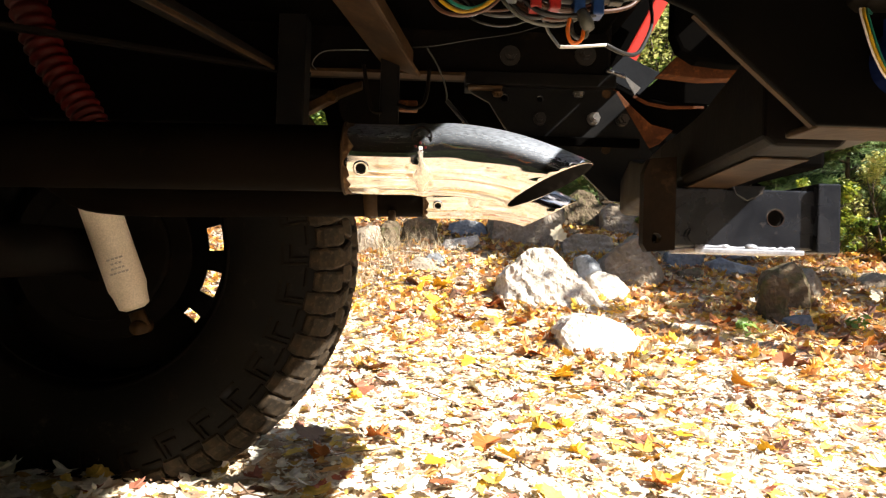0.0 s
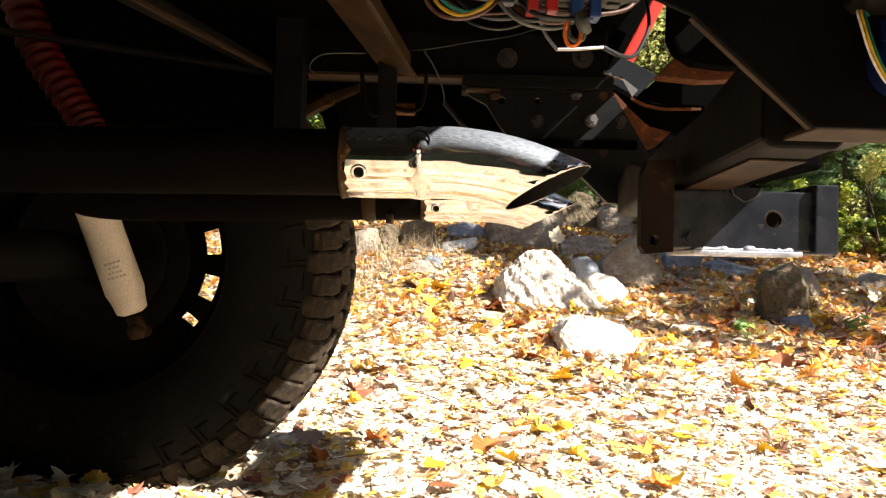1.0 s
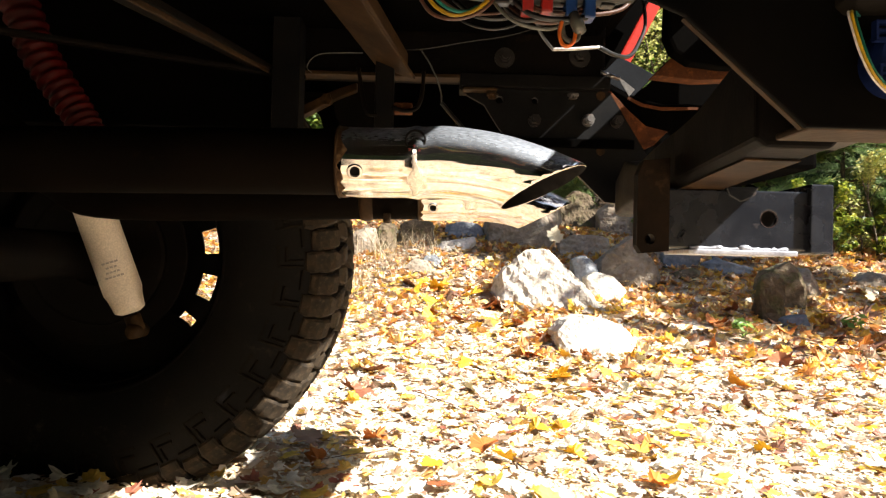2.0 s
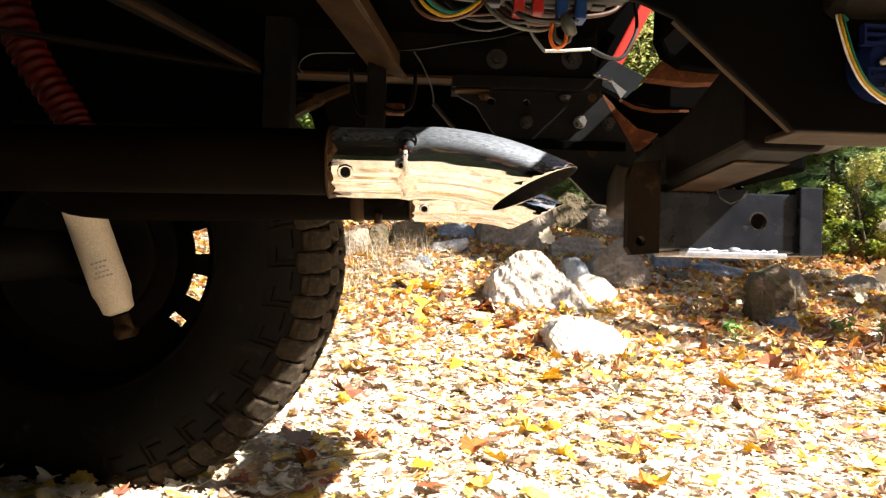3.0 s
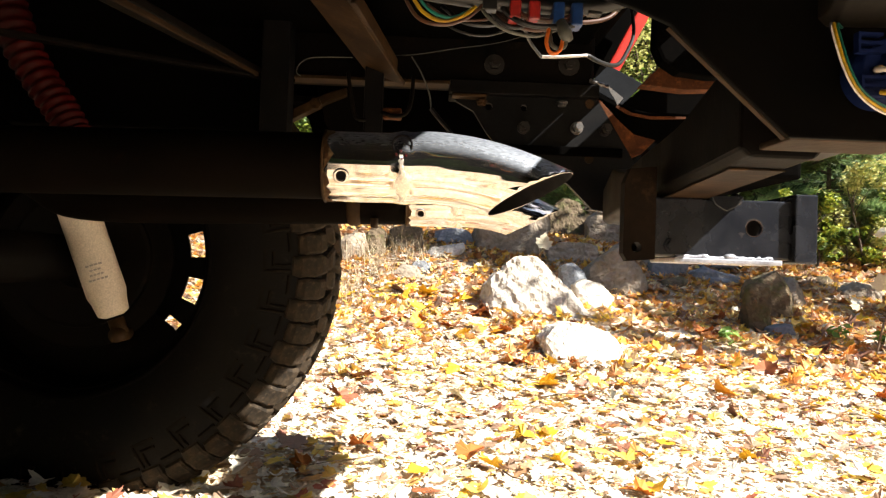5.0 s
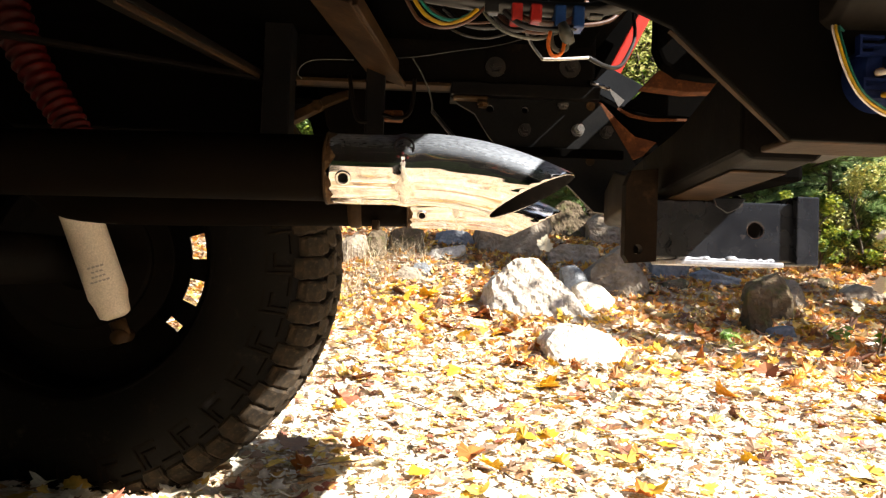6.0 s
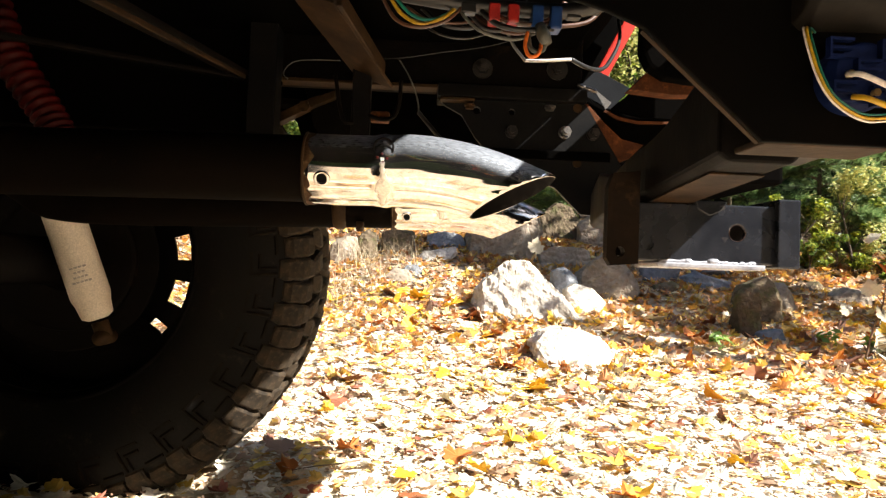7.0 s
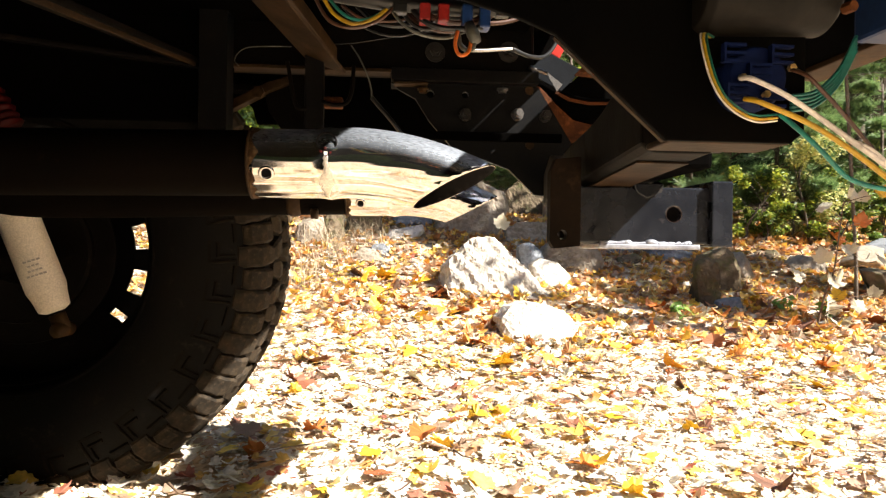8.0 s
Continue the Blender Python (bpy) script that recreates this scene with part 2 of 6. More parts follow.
def humus_beyond(m, y0, y1, colour):
    """Pale drive gravel gives way to dark woodland soil across a line on the ground."""
    n, l = m.node_tree.nodes, m.node_tree.links
    b = n["Principled BSDF"]
    old = b.inputs["Base Color"].links[0].from_socket
    tc, sep, mr, mix = n.new("ShaderNodeTexCoord"), n.new("ShaderNodeSeparateXYZ"), n.new("ShaderNodeMapRange"), n.new("ShaderNodeMix")
    mix.data_type = "RGBA"
    l.new(tc.outputs["Object"], sep.inputs[0])
    l.new(sep.outputs[1], mr.inputs[0])
    mr.inputs[1].default_value, mr.inputs[2].default_value = y0, y1
    l.new(mr.outputs[0], mix.inputs[0])
    l.new(old, mix.inputs[6])
    mix.inputs[7].default_value = (*colour, 1)
    l.new(mix.outputs[2], b.inputs["Base Color"])


humus_beyond(M_SOIL, 3.7, 5.0, (0.055, 0.036, 0.022))
M_BARK = mat("grey_bark", (0.14, 0.115, 0.09), (0.075, 0.06, 0.048), 0.95, scale=7, fine=40, bump=0.9, depth=0.02, spec=0.05)
M_TWIG = mat("brown_twig", (0.19, 0.12, 0.07), (0.12, 0.075, 0.045), 0.9)
M_STRAW = mat("dry_grass", (0.40, 0.33, 0.22), (0.26, 0.20, 0.12), 0.85)
LEAF_STOPS = [(0.0, (0.74, 0.68, 0.58)), (0.46, (0.82, 0.77, 0.67)), (0.53, (0.78, 0.68, 0.44)), (0.58, (0.78, 0.56, 0.10)), (0.66, (0.70, 0.46, 0.08)),
              (0.74, (0.56, 0.30, 0.10)), (0.82, (0.46, 0.27, 0.15)), (0.90, (0.34, 0.22, 0.14)), (0.96, (0.24, 0.15, 0.10)), (1.0, (0.40, 0.12, 0.07))]
M_LEAF = leaf_mat("fallen_leaf_colours", LEAF_STOPS, 0.25, 0.6)
M_LEAF_RICH = leaf_mat("rich_leaf_colours", [(0.0, (0.72, 0.60, 0.42)), (0.2, (0.80, 0.55, 0.10)), (0.4, (0.70, 0.34, 0.07)), (0.6, (0.54, 0.25, 0.09)), (0.8, (0.34, 0.18, 0.10)), (1.0, (0.66, 0.54, 0.38))], 0.25, 0.6)
M_LEAF_Y = leaf_mat("yellow_maple_leaf", [(0, (0.80, 0.50, 0.03)), (0.6, (0.82, 0.58, 0.05)), (1, (0.70, 0.36, 0.03))], 0.3, 0.55, 60, True)
M_LEAF_O = leaf_mat("orange_maple_leaf", [(0, (0.62, 0.22, 0.03)), (0.6, (0.52, 0.16, 0.03)), (1, (0.34, 0.11, 0.04))], 0.25, 0.6, 60, True)
M_LEAF_B = leaf_mat("brown_maple_leaf", [(0, (0.28, 0.10, 0.05)), (0.6, (0.20, 0.09, 0.05)), (1, (0.34, 0.20, 0.12))], 0.2, 0.65, 60, True)
M_LEAF_P = leaf_mat("pale_maple_leaf", [(0, (0.66, 0.60, 0.44)), (1, (0.72, 0.66, 0.50))], 0.35, 0.6, 60, True)
M_NEEDLE = leaf_mat("pine_needles", [(0, (0.07, 0.14, 0.042)), (0.5, (0.154, 0.252, 0.084)), (1, (0.336, 0.42, 0.168))], 0.35, 0.45, 5)
M_BUSH = leaf_mat("yellow_green_leaves", [(0, (0.13, 0.208, 0.026)), (0.5, (0.286, 0.338, 0.039)), (0.8, (0.546, 0.52, 0.065)), (1, (0.078, 0.143, 0.0195))], 0.4, 0.5, 8)
M_BUSH_PALE = leaf_mat("pale_yellow_shrub_leaves", [(0, (0.288, 0.336, 0.096)), (0.5, (0.504, 0.504, 0.168)), (1, (0.672, 0.624, 0.264))], 0.4, 0.5, 8)
M_WOODS = leaf_mat("woodland_leaves", [(0, (0.06, 0.12, 0.018)), (0.45, (0.144, 0.228, 0.03)), (0.75, (0.36, 0.384, 0.06)), (1, (0.03, 0.06, 0.012))], 0.4, 0.5, 4)
M_FAR = mat("distant_dark_woods", (0.012, 0.022, 0.008), (0.03, 0.045, 0.014), 1.0, scale=0.8, fine=5, bump=0.0, grime=(0.07, 0.09, 0.025), grime_at=0.62, spec=0)

# ---- mesh helpers ----
WORLD_OF = {}


def mesh_of(name, bm, material, smooth=False):
    bm.normal_update()
    me = bpy.data.meshes.new(name)
    bm.to_mesh(me)
    bm.free()
    for m in (material if isinstance(material, (list, tuple)) else [material]):
        me.materials.append(m)
    if smooth:
        for p in me.polygons:
            p.use_smooth = True
    return me


def part(name, bm, material, parent, label="", smooth=False):
    """One mesh object, modelled in world coordinates, under a thing or a part."""
    ob = new(name, mesh_of(name, bm, material, smooth))
    ob.parent = parent
    ob.matrix_parent_inverse = WORLD_OF.get(parent.name, Matrix()).inverted()
    if label:
        tagged(ob, label)
    return ob


def thing_empty(name, place, label, category, group="", kind=""):
    ob = new(name)
    ob.empty_display_size = 0.1
    ob.matrix_world = Matrix.Translation(place)
    WORLD_OF[ob.name] = Matrix.Translation(place)
    return tagged(ob, label, category, group, kind)


def soften(bm, width=0.002, segments=2, angle=35):
    bm.normal_update()
    es = [e for e in bm.edges if len(e.link_faces) == 2 and e.calc_face_angle(0) > radians(angle)]
    if es:
        bmesh.ops.bevel(bm, geom=es, offset=width, segments=segments, affect="EDGES", clamp_overlap=True, profile=0.6)
    return bm


def box(lo, hi, bm=None):
    bm = bm or bmesh.new()
    x0, y0, z0 = lo
    x1, y1, z1 = hi
    v = [bm.verts.new(c) for c in ((x0, y0, z0), (x1, y0, z0), (x1, y1, z0), (x0, y1, z0), (x0, y0, z1), (x1, y0, z1), (x1, y1, z1), (x0, y1, z1))]
    for f in ((0, 3, 2, 1), (4, 5, 6, 7), (0, 1, 5, 4), (1, 2, 6, 5), (2, 3, 7, 6), (3, 0, 4, 7)):
        bm.faces.new([v[i] for i in f])
    return bm


def prism(points, push, bm=None):
    """A polygon of 3D points pushed out along a vector into a solid."""
    bm = bm or bmesh.new()
    push = Vector(push)
    a = [bm.verts.new(p) for p in points]
    b = [bm.verts.new(Vector(p) + push) for p in points]
    bm.faces.new(a)
    bm.faces.new(b[::-1])
    k = len(a)
    for i in range(k):
        bm.faces.new((a[i], b[i], b[(i + 1) % k], a[(i + 1) % k]))
    bmesh.ops.recalc_face_normals(bm, faces=bm.faces[:])
    return bm


def beam(a, b, w, h, up=(0, 0, 1), bm=None):
    """A straight bar of section w (across) by h (along up) from a to b."""
    a, b = Vector(a), Vector(b)
    d = (b - a).normalized()
    s = d.cross(Vector(up)).normalized()
    u = s.cross(d)
    c = [a + s * (i * w / 2) + u * (j * h / 2) for i, j in ((-1, -1), (1, -1), (1, 1), (-1, 1))]
    return prism(c, b - a, bm)


def glide(points, per=8):
    """A smooth line through the points."""
    p = [Vector(q) for q in points]
    p = [2 * p[0] - p[1]] + p + [2 * p[-1] - p[-2]]
    out = []
    for i in range(1, len(p) - 2):
        for k in range(per):
            t = k / per
            a, b, c, d = p[i - 1:i + 3]
            out.append(0.5 * ((2 * b) + (c - a) * t + (2 * a - 5 * b + 4 * c - d) * t * t + (3 * b - a - 3 * c + d) * t ** 3))
    return out + [p[-2]]


def tube(line, radius, seg=10, caps=True, bm=None):
    """A round bar or hose along a line of points; radius is one number or one per point."""
    bm = bm or bmesh.new()
    rad = radius if isinstance(radius, (list, tuple)) else [radius] * len(line)
    side, rings = None, []
    for i, p in enumerate(line):
        d = (Vector(line[min(i + 1, len(line) - 1)]) - Vector(line[max(i - 1, 0)])).normalized()
        if side is None:
            side = d.cross(Vector((0, 0, 1)) if abs(d.z) < 0.9 else Vector((1, 0, 0))).normalized()
        side = (side - d * side.dot(d)).normalized()
        other = d.cross(side)
        rings.append([bm.verts.new(Vector(p) + (side * math.cos(2 * math.pi * k / seg) + other * math.sin(2 * math.pi * k / seg)) * rad[i]) for k in range(seg)])
    for r, s in zip(rings, rings[1:]):
        for k in range(seg):
            bm.faces.new((r[k], r[(k + 1) % seg], s[(k + 1) % seg], s[k]))
    if caps:
        bm.faces.new(rings[0][::-1])
        bm.faces.new(rings[-1])
    return bm


def cyl(a, b, r, seg=16, bm=None):
    return tube([Vector(a), Vector(b)], r, seg, True, bm)


def plate(outline, holes, y0, y1, seg=14):
    """A plate in the x-z plane with round holes, from y0 to y1."""
    bm = bmesh.new()
    loops = [[(x, y0, z) for x, z in outline]]
    for x, z, r in holes:
        loops.append([(x + r * math.cos(2 * math.pi * k / seg), y0, z + r * math.sin(2 * math.pi * k / seg)) for k in range(seg)])
    edges = []
    for lp in loops:
        vs = [bm.verts.new(c) for c in lp]
        edges += [bm.edges.new((vs[i], vs[(i + 1) % len(vs)])) for i in range(len(vs))]
    bmesh.ops.triangle_fill(bm, edges=edges, use_beauty=True, use_dissolve=False)
    ex = bmesh.ops.extrude_face_region(bm, geom=bm.faces[:])
    bmesh.ops.translate(bm, vec=(0, y1 - y0, 0), verts=[v for v in ex["geom"] if isinstance(v, bmesh.types.BMVert)])
    bmesh.ops.recalc_face_normals(bm, faces=bm.faces[:])
    return bm


def bolt_head(place, r, thick, axis=(0, -1, 0), washer=0.0, stud=0.0):
    """Hexagon head on a washer with the stud end showing."""
    bm, p, a = bmesh.new(), Vector(place), Vector(axis)
    if washer:
        cyl(p, p + a * 0.003, washer, 20, bm)
    cyl(p + a * 0.002, p + a * (0.002 + thick), r, 6, bm)
    if stud:
        cyl(p + a * thick, p + a * (thick + stud), r * 0.52, 12, bm)
    return bm


# ---- ground ----


def bank(x, y):
    """Height of the ground: a drive falling gently backwards, a stony bank beyond it."""
    z = 0.012 - 0.03 * max(-3.0, min(3.0, x))
    z = z if y > -1 else 0.012
    for y0, y1, s in ((2.2, 2.9, 0.15), (2.9, 3.6, 0.19), (3.6, 4.9, 0.32), (4.9, 9.0, 0.20), (9.0, 40.0, 0.05)):
        z += s * max(0.0, min(y, y1) - y0)
    k = min(1.0, max(0.0, (y - 1.9) / 1.5))
    return z + 0.018 * k * noise.noise(Vector((x * 1.3, y * 1.3, 3.1))) + 0.008 * noise.noise(Vector((x * 3.1, y * 3.1, 0.4)))


def axis_steps(lo, hi, fine_lo, fine_hi, fine, grow=1.35):
    out, s, v = [], fine, fine_lo
    while v > lo:
        out.append(v)
        s *= grow
        v -= s
    out = [lo] + out[::-1]
    v = fine_lo + fine
    while v < fine_hi:
        out.append(v)
        v += fine
    s = fine
    while v < hi:
        out.append(v)
        s *= grow
        v += s
    return out + [hi]


def build_ground():
    xs, ys = axis_steps(-400, 400, -1.6, 4.6, 0.05), axis_steps(-400, 600, 0.4, 5.8, 0.05)
    verts = [(x, y, bank(x, y)) for y in ys for x in xs]
    w = len(xs)
    faces = [(j * w + i, j * w + i + 1, (j + 1) * w + i + 1, (j + 1) * w + i) for j in range(len(ys) - 1) for i in range(w - 1)]
    me = bpy.data.meshes.new("ground")
    me.from_pydata(verts, [], faces)
    me.materials.append(M_SOIL)
    for p in me.polygons:
        p.use_smooth = True
    tagged(new("ground", me), "pale gravel drive rising to a leaf-strewn bank", "ground", kind="structure")


build_ground()

# ---- vehicle ----
vehicle = thing_empty("off_road_vehicle", (-0.9, 0.8, 0.0), "lifted off-road vehicle, black chassis, twin chrome exhaust tips, red body", "vehicle")

# wheel, axle along y
WX, WY, WZ = -0.574, 1.415, 0.428


def revolve(profile, seg, bm=None, closed=False):
    """Profile of (radius, y) turned about the axle."""
    bm = bm or bmesh.new()
    rings = []
    for k in range(seg):
        a = 2 * math.pi * k / seg
        rings.append([bm.verts.new((WX + r * math.cos(a), WY + y, WZ + r * math.sin(a))) for r, y in profile])
    m = len(profile)
    for k in range(seg):
        r, s = rings[k], rings[(k + 1) % seg]
        for i in range(m if closed else m - 1):
            bm.faces.new((r[i], s[i], s[(i + 1) % m], r[(i + 1) % m]))
    bmesh.ops.recalc_face_normals(bm, faces=bm.faces[:])
    return bm


tyre_profile = [(0.232, -0.118), (0.250, -0.138), (0.290, -0.156), (0.345, -0.160), (0.385, -0.152), (0.418, -0.138), (0.434, -0.112),
                (0.438, -0.05), (0.439, 0.0), (0.438, 0.05), (0.434, 0.112), (0.418, 0.138), (0.385, 0.152), (0.345, 0.160), (0.290, 0.156), (0.250, 0.138), (0.232, 0.118)]
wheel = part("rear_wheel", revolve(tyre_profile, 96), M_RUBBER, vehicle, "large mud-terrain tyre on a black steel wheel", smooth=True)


def turned(k, n):
    return Matrix.Translation((WX, WY, WZ)) @ Matrix.Rotation(-2 * math.pi * k / n, 4, "Y")


# from the sidewall round the shoulder to the middle of the tread: radius, across, block height
SHOULDER = [(0.330, -0.1600, 0.002), (0.362, -0.1585, 0.003), (0.388, -0.1525, 0.004), (0.404, -0.1460, 0.007), (0.418, -0.1380, 0.010), (0.428, -0.1270, 0.013),
            (0.434, -0.1120, 0.015), (0.4370, -0.0850, 0.0155), (0.4380, -0.0550, 0.016), (0.4385, -0.0250, 0.016), (0.4390, 0.0000, 0.016)]


def on_shoulder(s):
    """Place (radius, across), outward direction and block height at station s along the shoulder line."""
    i = min(len(SHOULDER) - 2, max(0, int(s)))
    t = s - i
    (r0, y0, h0), (r1, y1, h1) = SHOULDER[i], SHOULDER[i + 1]
    n = Vector((-(y0 - y1), 0, 0)) + Vector((0, -(r1 - r0), 0))
    return Vector((r0 + (r1 - r0) * t, y0 + (y1 - y0) * t, 0)), n.normalized(), h0 + (h1 - h0) * t


def tread_mesh(name, stations, m, other_side=False, scale=1.0):
    """A rubber block wrapped over the shoulder: stations of (s, u_from, u_to), u round the tyre; worn top edges."""
    bm, low, high = bmesh.new(), [], []
    for k, (s, ua, ub) in enumerate(stations):
        p, n, h = on_shoulder(s)
        end = 0.45 if k in (0, len(stations) - 1) else 1.0
        low.append([bm.verts.new((p.x - 0.004, p.y + 0.002, u)) for u in (ua - 0.0012, ub + 0.0012)])
        q = p + n * (h * end * scale)
        e = min(0.0045, (ub - ua) * 0.2)
        q2 = p + n * (h * end * scale * 0.74)
        high.append([bm.verts.new((q2.x, q2.y, ua)), bm.verts.new((q.x, q.y, ua + e)), bm.verts.new((q.x, q.y, ub - e)), bm.verts.new((q2.x, q2.y, ub))])
    rows = [[a, *t, b] for (a, b), t in zip(low, high)]
    for r, t in zip(rows, rows[1:]):
        for i in range(5):
            bm.faces.new((r[i], r[i + 1], t[i + 1], t[i]))
    bm.faces.new(rows[0])
    bm.faces.new(rows[-1][::-1])
    if other_side:
        bmesh.ops.rotate(bm, cent=(0, 0, 0), matrix=Matrix.Rotation(math.pi, 3, "X"), verts=bm.verts[:])
    bmesh.ops.recalc_face_normals(bm, faces=bm.faces[:])
    return mesh_of(name, bm, m)


N_LUG = 33
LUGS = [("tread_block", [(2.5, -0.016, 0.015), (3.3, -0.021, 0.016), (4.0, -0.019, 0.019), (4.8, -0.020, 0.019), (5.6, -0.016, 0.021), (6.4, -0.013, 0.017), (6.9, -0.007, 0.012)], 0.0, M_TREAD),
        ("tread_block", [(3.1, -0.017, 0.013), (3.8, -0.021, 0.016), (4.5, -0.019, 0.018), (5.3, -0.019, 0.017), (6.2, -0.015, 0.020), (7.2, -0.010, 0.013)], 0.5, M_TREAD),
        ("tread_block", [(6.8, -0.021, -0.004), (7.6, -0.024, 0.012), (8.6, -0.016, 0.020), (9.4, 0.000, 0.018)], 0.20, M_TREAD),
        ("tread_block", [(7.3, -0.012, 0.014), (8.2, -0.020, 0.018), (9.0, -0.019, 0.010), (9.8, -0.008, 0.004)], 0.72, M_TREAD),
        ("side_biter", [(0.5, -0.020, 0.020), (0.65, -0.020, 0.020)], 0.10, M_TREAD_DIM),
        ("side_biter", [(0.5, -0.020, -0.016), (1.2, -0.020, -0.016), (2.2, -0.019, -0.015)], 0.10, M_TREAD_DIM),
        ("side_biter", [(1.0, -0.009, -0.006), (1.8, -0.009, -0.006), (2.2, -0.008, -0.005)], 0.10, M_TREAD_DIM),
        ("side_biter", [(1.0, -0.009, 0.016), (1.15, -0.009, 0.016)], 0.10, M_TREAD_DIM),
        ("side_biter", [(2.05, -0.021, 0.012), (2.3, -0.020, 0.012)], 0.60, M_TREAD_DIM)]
for name, stations, off, m in LUGS:
    for far in ((False, True) if name == "tread_block" else (False,)):
        me = tread_mesh(name, stations, m, far)
        for k in range(N_LUG):
            ob = new(name, me)
            ob.parent = wheel
            ob.matrix_basis = turned(k + off + (0.33 if far else 0.0), N_LUG)

bm = revolve([(0.246, -0.140), (0.253, -0.134), (0.244, -0.122), (0.236, -0.11), (0.232, -0.05), (0.232, 0.06), (0.236, 0.11), (0.244, 0.130), (0.252, 0.138), (0.246, 0.144), (0.238, 0.13),
              (0.230, 0.115), (0.225, 0.06), (0.225, -0.05), (0.231, -0.115), (0.240, -0.130)], 72, closed=True)
part("rim_barrel", bm, M_CHASSIS, wheel, "black steel wheel barrel", smooth=True)


def wheel_disc():
    """Dished steel disc with a ring of slots near its rim."""
    n_slot, sub = 13, 15
    seg = n_slot * sub
    radii = [0.035, 0.055, 0.10, 0.135, 0.170, 0.177, 0.193, 0.200, 0.2265]
    depth = [0.02, 0.035, 0.03, -0.01, -0.015, -0.015, -0.015, -0.015, -0.012]
    bm = bmesh.new()
    turn = radians(2.8)
    rings = [[bm.verts.new((WX + r * math.cos(2 * math.pi * k / seg + turn), WY + d, WZ + r * math.sin(2 * math.pi * k / seg + turn))) for k in range(seg)] for r, d in zip(radii, depth)]
    for i in range(len(radii) - 1):
        for k in range(seg):
            if i in (4, 5, 6) and k % sub < 8:
                continue
            bm.faces.new((rings[i][k], rings[i][(k + 1) % seg], rings[i + 1][(k + 1) % seg], rings[i + 1][k]))
    ex = bmesh.ops.extrude_face_region(bm, geom=bm.faces[:])
    bmesh.ops.translate(bm, vec=(0, 0.006, 0), verts=[v for v in ex["geom"] if isinstance(v, bmesh.types.BMVert)])
    bmesh.ops.recalc_face_normals(bm, faces=bm.faces[:])
    return bm


part("wheel_disc", wheel_disc(), M_STEEL_BLACK, wheel, "black steel disc with a ring of slots")
part("brake_drum", soften(cyl((WX, WY - 0.10, WZ), (WX, WY - 0.02, WZ), 0.128, 40), 0.008), M_CHASSIS, wheel, "grimy brake drum")
part("backing_plate", soften(cyl((WX, WY - 0.090, WZ), (WX, WY - 0.084, WZ), 0.165, 56), 0.003), M_CHASSIS, wheel, "dark brake backing plate")
# Added dark sheet: makes the lower slots look shaded from behind.
shield = [(0.120, -150), (0.228, -150), (0.229, -130), (0.229, -110), (0.229, -90), (0.229, -70), (0.229, -52), (0.228, -42.5), (0.196, -40.5), (0.165, -41.5), (0.120, -44), (0.118, -70), (0.118, -100), (0.118, -125)]
bm = prism([(WX + r * math.cos(radians(a)), WY - 0.035, WZ + r * math.sin(radians(a))) for r, a in shield], (0, 0.005, 0))
part("slot_blind", bm, M_CHASSIS, wheel, "dark sheet added behind the lower wheel slots for shade")
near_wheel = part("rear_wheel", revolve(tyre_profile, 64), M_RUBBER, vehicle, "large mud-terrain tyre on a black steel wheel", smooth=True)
near_wheel.matrix_basis = Matrix.Translation((0, -1.505, 0))
part("wheel_disc", wheel_disc(), M_STEEL_BLACK, near_wheel, "black steel disc with a ring of slots")
bm = tube([(WX, 0.95, WZ), (WX, 1.28, WZ), (WX, 1.33, WZ)], [0.040, 0.040, 0.062], 24)
cyl((WX, -0.1, WZ), (WX, 0.96, WZ), 0.040, 24, bm)
part("axle_tube", bm, M_CHASSIS, vehicle, "grimy rear axle tube", smooth=True)

# shock absorber with its bellows
SH_TOP, SH_END = Vector((-0.626, 1.15, 0.835)), Vector((-0.4420, 1.20, 0.306))
_d = SH_END - SH_TOP
shock = part("shock_absorber", soften(tube([SH_TOP + _d * t for t in (0.40, 0.41, 0.875, 0.895, 0.935, 0.945)], [0.026, 0.0305, 0.0305, 0.027, 0.024, 0.014], 32), 0.002), M_SHOCK, vehicle,
             "white gas shock absorber with dull print and a red bellows", smooth=True)
for f in shock.data.polygons:
    f.use_smooth = True
_line = glide([(-0.629, 1.15, 0.844), (-0.607, 1.15, 0.786), (-0.583, 1.15, 0.737), (-0.553, 1.15, 0.693), (-0.526, 1.15, 0.656), (-0.506, 1.15, 0.624)], 18)
_rad = [0.0285 - 0.005 * i / len(_line) + 0.0028 * math.cos(2 * math.pi * i / 6.0) for i in range(len(_line))]
part("bellows", tube(_line, _rad, 28), M_BOOT, shock, "red ribbed rubber bellows", smooth=True)
bm = cyl(SH_TOP + _d * 0.952, SH_TOP + _d * 1.0, 0.013, 16)
cyl(SH_TOP + _d * 1.0 + Vector((0, -0.02, 0)), SH_TOP + _d * 1.0 + Vector((0, 0.02, 0)), 0.012, 24, bm)
part("mount_eye", bm, M_DUSTY, shock, "dusty steel mount eye", smooth=True)
_u = _d.normalized()
_face = Vector((0.30, -1, 0.0))
_face = (_face - _u * _face.dot(_u)).normalized()
_side = _u.cross(_face)
